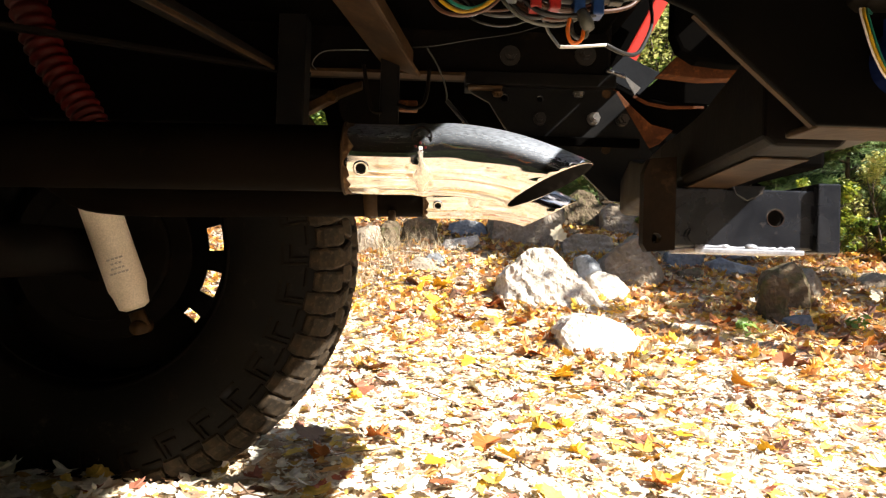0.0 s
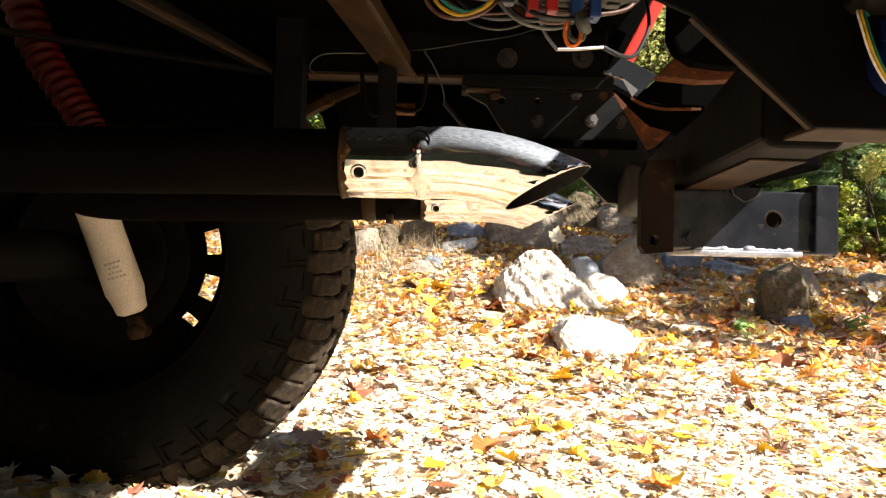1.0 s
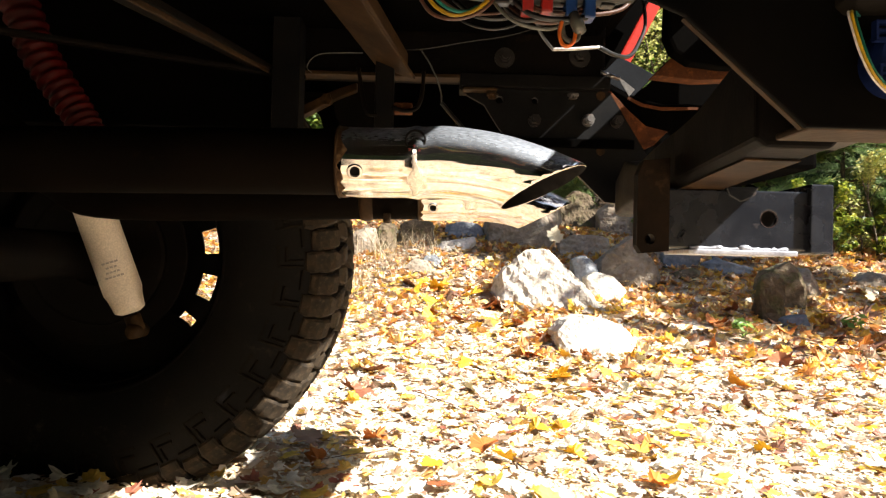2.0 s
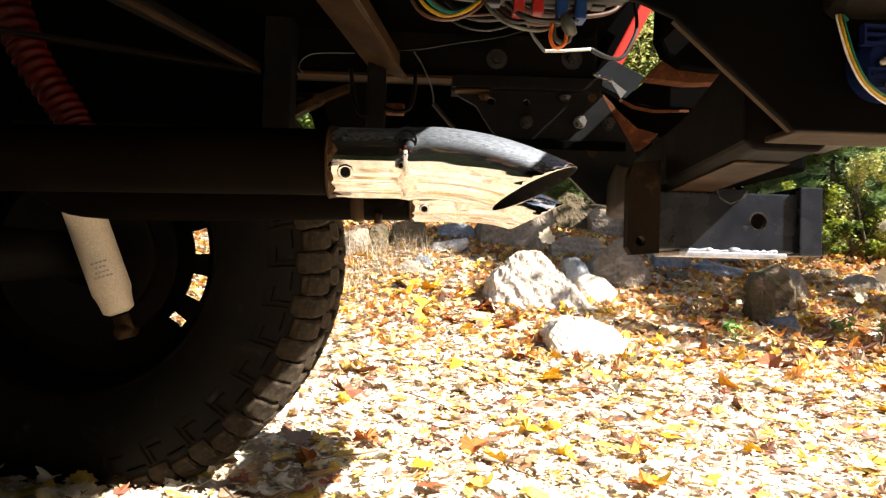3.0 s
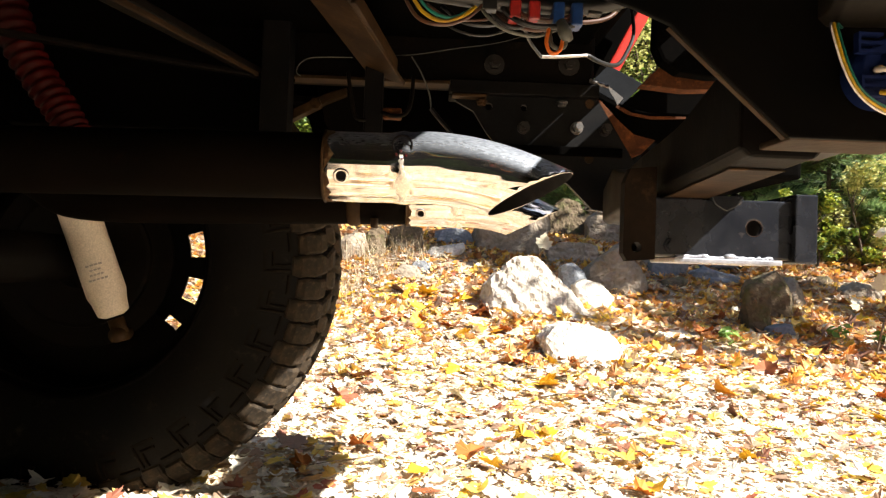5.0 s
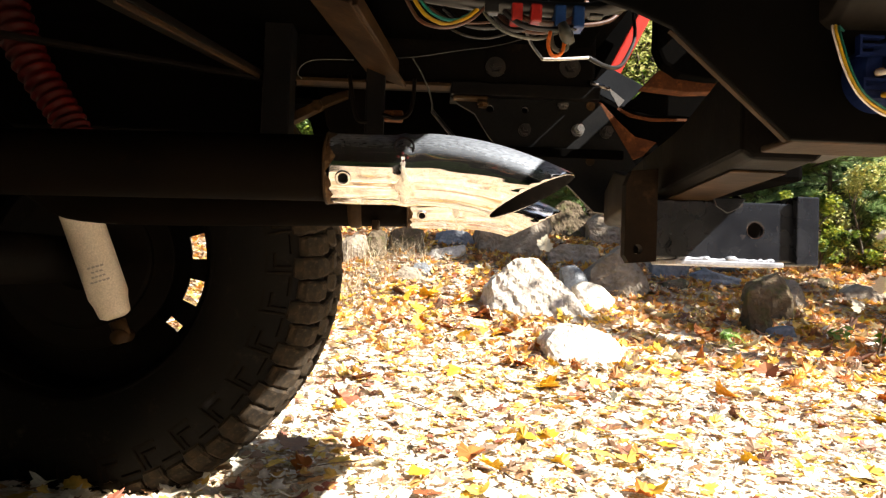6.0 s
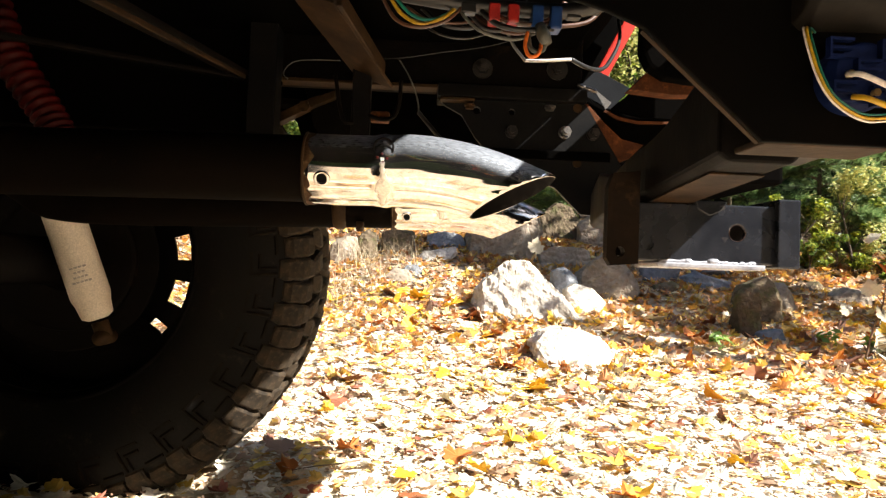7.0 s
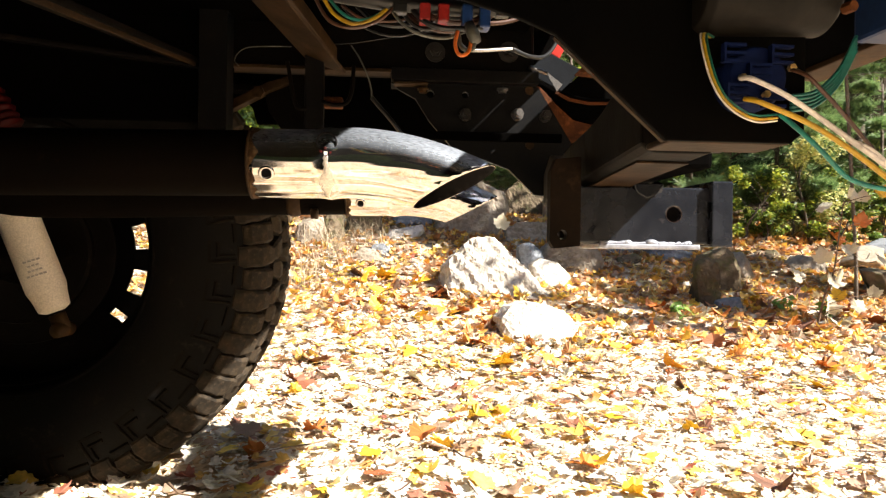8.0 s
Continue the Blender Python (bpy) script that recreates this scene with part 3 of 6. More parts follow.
for j, (t, w, n_bar) in enumerate(((0.788, 0.026, 4), (0.802, 0.018, 3), (0.816, 0.022, 4), (0.830, 0.030, 5))):
    bm = bmesh.new()
    for i in range(n_bar):
        c = SH_TOP + _d * t + _face * 0.0300 + _side * (-(w / 2) + w * (i + 0.5) / n_bar)
        beam(c - _side * (w / n_bar * 0.38), c + _side * (w / n_bar * 0.38), 0.0018, 0.0030, _u, bm)
    part("print_line", bm, M_INK, shock, "line of faded grey print")

# exhausts
def exhaust(y, z, x_joint, length, slope, roll, label):
    """Black pipe with a curved chrome tip cut on the slant."""
    pipe = part("exhaust_pipe", tube(glide(([(-1.9, y, z - 1.9 * slope), (-1.0, y, z - slope)] if y < 0.9 else [(-1.5, y, 0.70), (-0.80, y, 0.70), (-0.66, y, 0.668), (-0.56, y, 0.590), (-0.49, y, 0.535), (-0.41, y, 0.512)]) + [(x_joint - 0.1, y, z - 0.1 * slope), (x_joint + 0.02, y, z)], 6), 0.0300, 36), M_PIPE, vehicle, "dull black exhaust pipe", smooth=True)
    s = length / 0.218
    lean = radians(roll)
    cl = glide([(x_joint + dx * s, y + dz * math.sin(lean), z + dz * math.cos(lean)) for dx, dz in ((0, 0), (0.035, 0), (0.07, 0.001), (0.095, 0.002), (0.125, -0.001), (0.155, -0.008), (0.19, -0.021), (0.235, -0.042), (0.27, -0.062))], 6)
    rad = []
    for p in cl:
        t = (p.x - x_joint) / (0.218 * s)
        rr = 0.0318 + 0.0012 * min(1.0, max(0.0, (t - 0.28) / 0.14))
        rad.append(rr + 0.0016 * math.exp(-((t - 0.315) / 0.022) ** 2))
    bm = tube(cl, rad, 48, caps=False)
    p0 = Vector((x_joint + 0.149 * s, y - 0.0375 * math.sin(lean), z - 0.0375 * math.cos(lean)))
    cut = Vector((0.073 * s, 0, 0)) + Vector((0, math.sin(lean), math.cos(lean))) * 0.0385
    nrm = cut.cross(Vector((0, math.cos(lean), -math.sin(lean)))).normalized()
    nrm = nrm if nrm.x > 0 else -nrm
    bmesh.ops.bisect_plane(bm, geom=bm.verts[:] + bm.edges[:] + bm.faces[:], plane_co=p0, plane_no=nrm, clear_outer=True)
    bmesh.ops.recalc_face_normals(bm, faces=bm.faces[:])
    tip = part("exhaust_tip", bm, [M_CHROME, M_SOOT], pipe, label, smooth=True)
    so = tip.modifiers.new("wall", "SOLIDIFY")
    so.thickness, so.offset, so.material_offset = 0.0016, -1.0, 1
    return pipe, tip


near_pipe, near_tip = exhaust(0.700, 0.5220, -0.043, 0.222, 0.0166, 12, "curved chrome exhaust tip with a slant cut, sunlit sheen coloured on top")
far_pipe, far_tip = exhaust(1.050, 0.5235, 0.022, 0.218, 0.030, -2, "curved chrome exhaust tip hidden partly by the other")
for (pipe, y, z, xs) in ((near_pipe, 0.700, 0.5220, -0.0255), (far_pipe, 1.050, 0.5235, 0.043)):
    a = radians(-22 if y < 0.8 else -28)
    out = Vector((0, -math.cos(a), math.sin(a)))
    c = Vector((xs, y, z)) + out * 0.0315
    e1 = Vector((1, 0, 0))
    e2 = out.cross(e1)
    bm = tube([c + out * 0.0012 + (e1 * math.cos(2 * math.pi * k / 24) + e2 * math.sin(2 * math.pi * k / 24)) * 0.0055 for k in range(25)], 0.0016, 8, False)
    part("screw_boss", bm, M_CHROME, pipe, "small round set screw boss", smooth=True)
    part("screw_socket", cyl(c - out * 0.001, c + out * 0.0010, 0.0046, 16), M_SOOT, pipe, "dark screw socket")
# rough weld bead and the rusty joint edge on the tips
for pipe, y, z, xj, xb in ((near_pipe, 0.700, 0.5220, -0.043, 0.0265), (far_pipe, 1.050, 0.5235, 0.022, 0.0905)):
    bm, rows, seg = bmesh.new(), [], 40
    for i in range(seg + 1):
        t = i / seg
        a = radians((20 if y < 0.9 else 60) + (84 if y < 0.9 else 50) * t)
        wide = 0.0024 + 0.0042 * math.exp(-((t - 0.42) / 0.16) ** 2) + 0.0012 * noise.noise(Vector((i * 0.5, 2.0, y)))
        row = []
        for j in range(9):
            d = j / 4 - 1
            lump = (1 - d * d) * (0.0004 + 0.0005 * noise.noise(Vector((i * 0.6, j * 0.8, 7.0)))) + 0.0003
            row.append(bm.verts.new((xb + d * wide + 0.0012 * noise.noise(Vector((i * 0.3, 1.7, y))), y - (0.0328 + lump) * math.sin(a), z - (0.0328 + lump) * math.cos(a))))
        rows.append(row)
    for a, b in zip(rows, rows[1:]):
        for j in range(8):
            bm.faces.new((a[j], a[j + 1], b[j + 1], b[j]))
    bmesh.ops.recalc_face_normals(bm, faces=bm.faces[:])
    part("weld_bead", bm, M_WELD, pipe, "rough lumpy weld run down the joint", smooth=True)
    bm, rows = bmesh.new(), []
    for i in range(61):
        a = 2 * math.pi * i / 60
        end = 0.007 + 0.006 * noise.noise(Vector((math.cos(a) * 3, math.sin(a) * 3, y))) + 0.002 * noise.noise(Vector((i * 0.9, 4.0, y)))
        rows.append([bm.verts.new((xj - 0.001 + dx, y + r * math.cos(a), z + r * math.sin(a))) for dx, r in ((0.0, 0.0312), (0.0005, 0.03235), (max(0.002, end), 0.03215))])
    for a, b in zip(rows, rows[1:]):
        for j in range(2):
            bm.faces.new((a[j], a[j + 1], b[j + 1], b[j]))
    part("rust_band", bm, M_TIP_RUST, pipe, "ragged rusty edge of the tip", smooth=True)
    ring = [Vector((xj + 0.0005, y + 0.0318 * math.cos(2 * math.pi * k / 40), z + 0.0318 * math.sin(2 * math.pi * k / 40))) for k in range(41)]
    part("joint_edge", tube(ring, 0.0014, 8, False), M_DUSTY, pipe, "rusty edge of the joint", smooth=True)
ring = [Vector((0.0265 + 0.0085 * math.cos(2 * math.pi * k / 24), 0.6705 + 0.001 * k % 2 * 0.0, 0.5385 + 0.0085 * math.sin(2 * math.pi * k / 24))) for k in range(25)]
part("hanger_ring", tube(ring, 0.0010, 8, False), M_CHASSIS, near_pipe, "small dark ring", smooth=True)
for i, (dx, dz) in enumerate(((-0.004, 0.0), (0.0, 0.003), (0.0045, -0.001), (0.001, -0.004))):
    part("tie_bead", soften(box((0.0255 + dx - 0.0010, 0.6665, 0.5300 + dz - 0.0010), (0.0255 + dx + 0.0010, 0.672, 0.5300 + dz + 0.0010)), 0.0006), M_BOOT, near_pipe, "dull red bead on the joint")
part("tip_slot", soften(beam((0.0356, 1.0192, 0.5195), (0.0799, 1.0192, 0.5225), 0.003, 0.0016), 0.0004), M_SOOT, far_pipe, "dark clamping slot in the tip")
bm = tube([(-0.062, 1.05, 0.5215), (-0.056, 1.05, 0.5215), (-0.048, 1.05, 0.5215), (-0.042, 1.05, 0.5215)], [0.030, 0.033, 0.033, 0.030], 32)
part("pipe_clamp", bm, M_DUSTY, far_pipe, "dusty band clamp", smooth=True)
part("clamp_ear", soften(box((-0.026, 1.012, 0.485), (-0.016, 1.030, 0.499)), 0.002), M_DUSTY, far_pipe, "clamp ear")

# far chassis rail and the bumper bracket bolted to it
RY = 1.262
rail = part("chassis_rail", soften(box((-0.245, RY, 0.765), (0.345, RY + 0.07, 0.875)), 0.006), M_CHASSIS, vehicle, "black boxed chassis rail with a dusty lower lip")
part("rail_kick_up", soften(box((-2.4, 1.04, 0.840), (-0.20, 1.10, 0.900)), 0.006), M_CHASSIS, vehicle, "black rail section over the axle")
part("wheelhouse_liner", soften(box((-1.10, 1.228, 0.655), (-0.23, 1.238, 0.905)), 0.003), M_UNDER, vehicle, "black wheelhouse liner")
part("rail_lip", soften(box((-0.245, RY - 0.022, 0.754), (0.085, RY + 0.012, 0.760)), 0.0015), M_DUSTY, rail, "dusty lower lip")
part("rail_lip", soften(box((0.086, RY - 0.018, 0.742), (0.350, RY + 0.055, 0.7645)), 0.0015), M_STEEL_BLACK, rail, "black stepped lip")
part("rail_lip", soften(box((0.090, RY - 0.026, 0.733), (0.150, RY - 0.002, 0.738)), 0.0015), M_DUSTY, rail)
holes = [(0.156, 0.722, 0.007), (0.219, 0.722, 0.006)]
bracket = part("bumper_bracket", plate([(0.085, 0.741), (0.100, 0.728), (0.129, 0.713), (0.155, 0.673), (0.196, 0.627), (0.232, 0.614), (0.300, 0.590), (0.347, 0.545), (0.389, 0.541), (0.420, 0.552), (0.440, 0.60), (0.352, 0.741)], holes, RY - 0.004, RY + 0.006), M_PLATE, vehicle,
               "black bumper bracket plate with bolts and round holes")
part("bracket_bar", soften(box((0.132, RY - 0.012, 0.639), (0.396, RY - 0.0045, 0.655)), 0.002), M_UNDER, bracket, "matt black bar across the bracket")
for x, z, r, w in ((0.164, 0.798, 0.010, 0.018), (0.298, 0.803, 0.010, 0.019)):
    part("bolt", bolt_head((x, RY, z), r, 0.011, washer=w, stud=0.005), M_BOLT_SHADED, rail, "bolt on a wide washer, darkened for shade")
# Only the middle bolt, in the sun, gets the bright metal.
for x, z, m in ((0.219, 0.686, M_BOLT_SHADED), (0.314, 0.689, M_BOLT), (0.365, 0.688, M_BOLT_SHADED)):
    part("bolt", bolt_head((x, RY - 0.004, z), 0.0098, 0.014, washer=0.0112, stud=0.006), m, bracket, "hexagon bolt")
for x, z in ((0.336, 0.734), (0.338, 0.635)):
    part("hole_cap", cyl((x, RY - 0.0055, z), (x, RY - 0.004, z), 0.008, 18), M_DUSTY, bracket, "dusty plug")
for x, z in ((0.284, 0.732), (0.142, 0.728)):
    part("bolt", bolt_head((x, RY - 0.018, z), 0.008, 0.006, axis=(0, 0, -1), washer=0.010), M_BOLT if x > 0.2 else M_DUSTY, bracket)

# gussets at the rail's end
GY = 1.275
# One gusset in two tones: grey where sunlit, band blackened for its shadow.
bm = prism([(0.335, GY, 0.771), (0.373, GY, 0.811), (0.439, GY, 0.779), (0.400, GY, 0.739)], (0, 0.006, 0))
part("gusset_plate", soften(bm, 0.001), M_GUSSET_LIT, vehicle, "sunlit part of the steel gusset, coloured paler grey")
bm = prism([(0.441, GY, 0.777), (0.50, GY, 0.770), (0.56, GY, 0.776), (0.62, GY, 0.780), (0.66, GY, 0.735), (0.56, GY, 0.724), (0.50, GY, 0.727), (0.455, GY, 0.727), (0.402, GY, 0.739)], (0, 0.006, 0))
part("gusset_band", soften(bm, 0.001), M_UNDER, vehicle, "curved gusset band, blackened for the shadow on it")
part("gusset_web", soften(prism([(0.345, 1.30, 0.775), (0.40, 1.30, 0.765), (0.54, 1.30, 0.745), (0.50, 1.30, 0.60), (0.37, 1.30, 0.60)], (0, 0.005, 0)), 0.001), M_UNDER, vehicle, "black web behind the gussets")
bm = prism([(0.347, GY - 0.012, 0.746), (0.357, GY - 0.012, 0.743), (0.388, GY - 0.012, 0.711), (0.419, GY - 0.012, 0.684), (0.459, GY - 0.012, 0.675), (0.434, GY - 0.012, 0.649), (0.398, GY - 0.012, 0.633), (0.381, GY - 0.012, 0.677)], (0, 0.008, 0))
part("rusty_gusset", soften(bm, 0.001), M_RUST, vehicle, "rusty steel gusset with a concave edge")
# Thin strip that draws the lit edge line of the curved gusset.
part("gusset_lit_edge", prism([(0.389, GY - 0.007, 0.737), (0.415, GY - 0.007, 0.725), (0.449, GY - 0.007, 0.719), (0.515, GY - 0.007, 0.721), (0.515, GY - 0.007, 0.717), (0.450, GY - 0.007, 0.714), (0.412, GY - 0.007, 0.720), (0.387, GY - 0.007, 0.733)], (0, 0.004, 0)), M_RUST, vehicle, "rust-toned rim strip for the curved gusset's lit edge")
bm = prism([(0.366, GY - 0.014, 0.772), (0.398, GY - 0.014, 0.748), (0.388, GY - 0.014, 0.735)], (0, 0.002, 0))
part("weld_flange", bm, M_BOLT, vehicle, "pale bare steel flange")
rng = random.Random(3)
line = [Vector((0.335 + 0.033 * t / 8 + rng.uniform(-0.001, 0.001), GY - 0.02, 0.775 - 0.010 * t / 8 + rng.uniform(-0.0015, 0.0015))) for t in range(9)]
part("weld_bead", tube(line, [0.004 + rng.uniform(-0.001, 0.001) for _ in line], 8), M_BOLT, vehicle, "bright lumpy weld bead", smooth=True)

# bumper: inner channel swept forward at its ends, outer shell behind it
def channel(plan, z0, tops, width):
    """Box section along a plan line of front edge points."""
    bm = bmesh.new()
    rows = []
    for (x, y), z1 in zip(plan, tops):
        rows.append([bm.verts.new(c) for c in ((x, y, z0 + 0.006), (x + 0.008, y, z0), (x + width - 0.006, y, z0), (x + width, y, z0 + 0.006), (x + width, y, z1), (x, y, z1))])
    for a, b in zip(rows, rows[1:]):
        for i in range(6):
            bm.faces.new((a[i], b[i], b[(i + 1) % 6], a[(i + 1) % 6]))
    bm.faces.new(rows[0])
    bm.faces.new(rows[-1][::-1])
    bmesh.ops.recalc_face_normals(bm, faces=bm.faces[:])
    return bm


part("bumper_channel", soften(channel([(0.268, 0.555), (0.2855, 0.70), (0.291, 0.745), (0.297, 0.79), (0.300, 0.86), (0.319, 0.99), (0.335, 1.10), (0.36, 1.24)], 0.519, (0.600, 0.580, 0.5777, 0.5777, 0.573, 0.572, 0.594, 0.580), 0.060), 0.005, 3), M_CHANNEL, vehicle, "inner bumper channel, darkened walls and a pale dusty underside")
# Pale sheet below the channel: dust plus bounce light in its colour.
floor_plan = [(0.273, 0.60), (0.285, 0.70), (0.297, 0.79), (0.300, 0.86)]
part("channel_floor", soften(prism([(x + 0.009, y, 0.5185) for x, y in floor_plan] + [(x + 0.053, y, 0.5185) for x, y in floor_plan[::-1]], (0, 0, -0.0015)), 0.0005), M_DUSTY, vehicle, "dusty underside of the bumper channel, paler for ground bounce")
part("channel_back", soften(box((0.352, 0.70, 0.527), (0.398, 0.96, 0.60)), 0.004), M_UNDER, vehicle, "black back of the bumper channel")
# Unseen sun blocker, sized for the shadow edge on the ground.
part("ground_shade_plate", soften(box((0.596, 0.80, 0.746), (0.606, 1.215, 0.938)), 0.005), M_STEEL_BLACK, vehicle, "unseen black plate added for the shadow on the ground")
# Black bar that stands in for the shadow gap over the channel.
part("gap_bar", soften(prism([(0.292, 0.522, 0.526), (0.345, 0.522, 0.526), (0.352, 0.60, 0.526), (0.302, 0.60, 0.526)], (0, 0, 0.012)), 0.002), M_STEEL_BLACK, vehicle, "black bar for the shadow gap above the channel")
# Blackened so that sunlight falling on it stays invisible.
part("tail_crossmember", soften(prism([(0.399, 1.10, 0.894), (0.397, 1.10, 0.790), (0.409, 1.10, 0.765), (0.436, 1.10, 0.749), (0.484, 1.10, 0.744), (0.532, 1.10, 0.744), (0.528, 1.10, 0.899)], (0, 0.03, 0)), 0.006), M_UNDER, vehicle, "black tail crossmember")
bm = prism([(0.398, 1.16, 0.745), (0.424, 1.16, 0.773), (0.46, 1.16, 0.782), (0.51, 1.16, 0.768), (0.552, 1.16, 0.752), (0.55, 1.16, 0.744), (0.47, 1.16, 0.739)], (0, 0.03, 0))
part("arch_plate", soften(bm, 0.001), M_RUST, vehicle, "rusty arched steel plate")

# hitch post and receiver
post = part("hitch_post", plate([(0.258, 0.530), (0.264, 0.545), (0.292, 0.548), (0.292, 0.450), (0.263, 0.447), (0.258, 0.455)], [(0.272, 0.462, 0.0055)], 0.786, 0.800), M_GRIME, vehicle, "grimy brown steel hitch post with a bolt hole")
Y0, Y1, Z0, Z1, XA, XB = 0.790, 0.854, 0.4535, 0.5165, 0.285, 0.455
wall = 0.006
receiver = part("hitch_receiver", soften(plate([(XA, Z0), (XB, Z0), (XB, Z1), (XA, Z1)], [(0.3995, 0.4865, 0.0085)], Y0, Y0 + wall, 24), 0.0022, 3, 60), M_HITCH, vehicle, "black square hitch receiver tube with a pin hole")
part("tube_side", plate([(XA, Z0), (XB, Z0), (XB, Z1), (XA, Z1)], [], Y1 - wall, Y1, 24), M_SOOT, receiver, "dark far side of the tube")
part("tube_top", soften(box((XA, Y0 + wall, Z1 - wall), (XB, Y1 - wall, Z1)), 0.001), M_HITCH, receiver)
part("tube_floor", soften(box((XA, Y0 + wall, Z0), (XB, Y1 - wall, Z0 + wall)), 0.001), M_HITCH, receiver)
ring = [Vector((0.3995 + 0.0088 * math.cos(2 * math.pi * k / 28), Y0 - 0.0002, 0.4865 + 0.0088 * math.sin(2 * math.pi * k / 28))) for k in range(29)]
part("hole_rim", tube(ring, 0.0003, 6, False), M_HOLE, receiver, "rusty rim of the pin hole", smooth=True)


def collar():
    bm = bmesh.new()
    o, i = 0.0075, 0.001
    outer = [(Y0 - o, Z0 - 0.003), (Y1 + o, Z0 - 0.003), (Y1 + o, Z1 + o), (Y0 - o, Z1 + o)]
    inner = [(Y0 + i, Z0 + i), (Y1 - i, Z0 + i), (Y1 - i, Z1 - i), (Y0 + i, Z1 - i)]
    r = [[bm.verts.new((x, y, z)) for y, z in lp] for lp in (outer, inner) for x in (0.440, 0.4645)]
    for a, b in ((0, 1), (1, 3), (3, 2), (2, 0)):
        for k in range(4):
            bm.faces.new((r[a][k], r[a][(k + 1) % 4], r[b][(k + 1) % 4], r[b][k]))
    bmesh.ops.recalc_face_normals(bm, faces=bm.faces[:])
    return soften(bm, 0.0035, 3)


part("collar", collar(), M_HITCH, receiver, "black welded collar", smooth=False)
# Flange and welds take the pale colour of their sunlit edge.
flange = part("tube_flange", soften(box((0.312, Y0 - 0.006, Z0 - 0.006), (0.428, Y1 + 0.004, Z0 - 0.0005)), 0.0015), M_LIT_EDGE, receiver, "flange under the tube, pale for its sunlit edge")
rng = random.Random(5)
for x, r in ((0.320, 0.0028), (0.346, 0.0045), (0.3735, 0.0060), (0.416, 0.0035)):
    bm = bmesh.new()
    bmesh.ops.create_icosphere(bm, subdivisions=2, radius=r, matrix=Matrix.Translation((x, Y0 - 0.001, Z0 + 0.001)) @ Matrix.Diagonal((1.3, 0.7, 0.7, 1)))
    part("weld_blob", bm, M_LIT_EDGE, receiver, "weld blob, pale for its glint", smooth=True)
line = [Vector((0.315 + 0.10 * k / 30, Y0 - 0.001, Z0 + 0.0005 + rng.uniform(-0.0006, 0.0006))) for k in range(31)]
part("weld_bead", tube(line, [0.0019 + rng.uniform(-0.0007, 0.0007) for _ in line], 8), M_LIT_EDGE, receiver, "long weld bead, pale for its sunlit edge", smooth=True)
bm = bmesh.new()
bmesh.ops.create_icosphere(bm, subdivisions=2, radius=0.0085, matrix=Matrix.Translation((0.3815, Y0 + 0.006, Z1 - 0.001)))
part("weld_blob", bm, M_HITCH, receiver, smooth=True)
part("receiver_gusset", soften(prism([(0.352, Y0 + 0.004, Z1 + 0.004), (0.388, Y0 + 0.004, Z1 + 0.004), (0.380, Y0 + 0.004, Z1 - 0.008), (0.368, Y0 + 0.004, Z1 - 0.013), (0.356, Y0 + 0.004, Z1 - 0.006)], (0, -0.006, 0)), 0.001), M_HITCH, receiver, "small black gusset")
part("post_bolt", bolt_head((0.311, Y0, 0.4650), 0.006, 0.004, washer=0.008), M_HITCH, receiver)

# near light bracket with the trailer socket
PY = 0.430
outline = [(0.118, 0.579), (0.150, 0.570), (0.170, 0.562), (0.2325, 0.5065), (0.304, 0.5065), (0.312, 0.513), (0.313, 0.66), (0.10, 0.66)]
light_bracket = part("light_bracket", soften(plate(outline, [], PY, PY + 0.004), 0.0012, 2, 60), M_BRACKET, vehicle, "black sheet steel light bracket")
# Both flanges: dust, with the brown highlight put into the colour.
part("bracket_flange", soften(box((0.236, PY + 0.004, 0.5065), (0.306, PY + 0.038, 0.5105)), 0.0015), M_DUSTY, light_bracket, "dusty underside flange, paler for ground bounce")
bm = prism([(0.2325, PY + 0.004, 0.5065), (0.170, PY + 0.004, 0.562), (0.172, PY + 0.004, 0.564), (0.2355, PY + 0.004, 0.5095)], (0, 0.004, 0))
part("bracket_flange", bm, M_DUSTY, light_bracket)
M_NAVY = mat("dark_blue_paint", (0.010, 0.026, 0.080), (0.007, 0.018, 0.055), 0.45, scale=12, fine=200, bump=0.02, spec=0.2)
# trailer socket: blue housing with ribs, terminals and wires
SC = Vector((0.2755, 0.424, 0.5390))
socket = part("trailer_socket", soften(tube([SC + Vector((0, 0.010, 0)), SC + Vector((0, -0.004, 0)), SC + Vector((0, -0.010, 0))], [0.0175, 0.0175, 0.0155], 32), 0.0015), M_BLUE, vehicle, "blue plastic trailer socket with brass terminals")
for i, (dx, dz) in enumerate(((-0.014, 0.011), (0.012, 0.011), (-0.012, -0.010), (0.008, -0.012), (0.0, 0.001))):
    bm = bmesh.new()
    c = SC + Vector((dx, -0.010, dz))
    for k in (-1, 0, 1):
        box((c.x - 0.006, c.y - 0.004, c.z + k * 0.0042 - 0.0007), (c.x + 0.005, c.y, c.z + k * 0.0042 + 0.0007), bm)
    box((c.x - 0.0072, c.y - 0.004, c.z - 0.005), (c.x - 0.006, c.y, c.z + 0.005), bm)
    part("socket_rib", bm, M_BLUE, socket)
for dx, dz in ((-0.011, -0.002), (0.002, -0.0105), (0.016, 0.004)):
    part("terminal", bolt_head(SC + Vector((dx, -0.010, dz)), 0.0020, 0.003), M_BRASS, socket, "brass terminal screw")


def wire(name, pts, r, m, parent, label=""):
    return part(name, tube(glide(pts, 8), r, 8), m, parent, label, smooth=True)


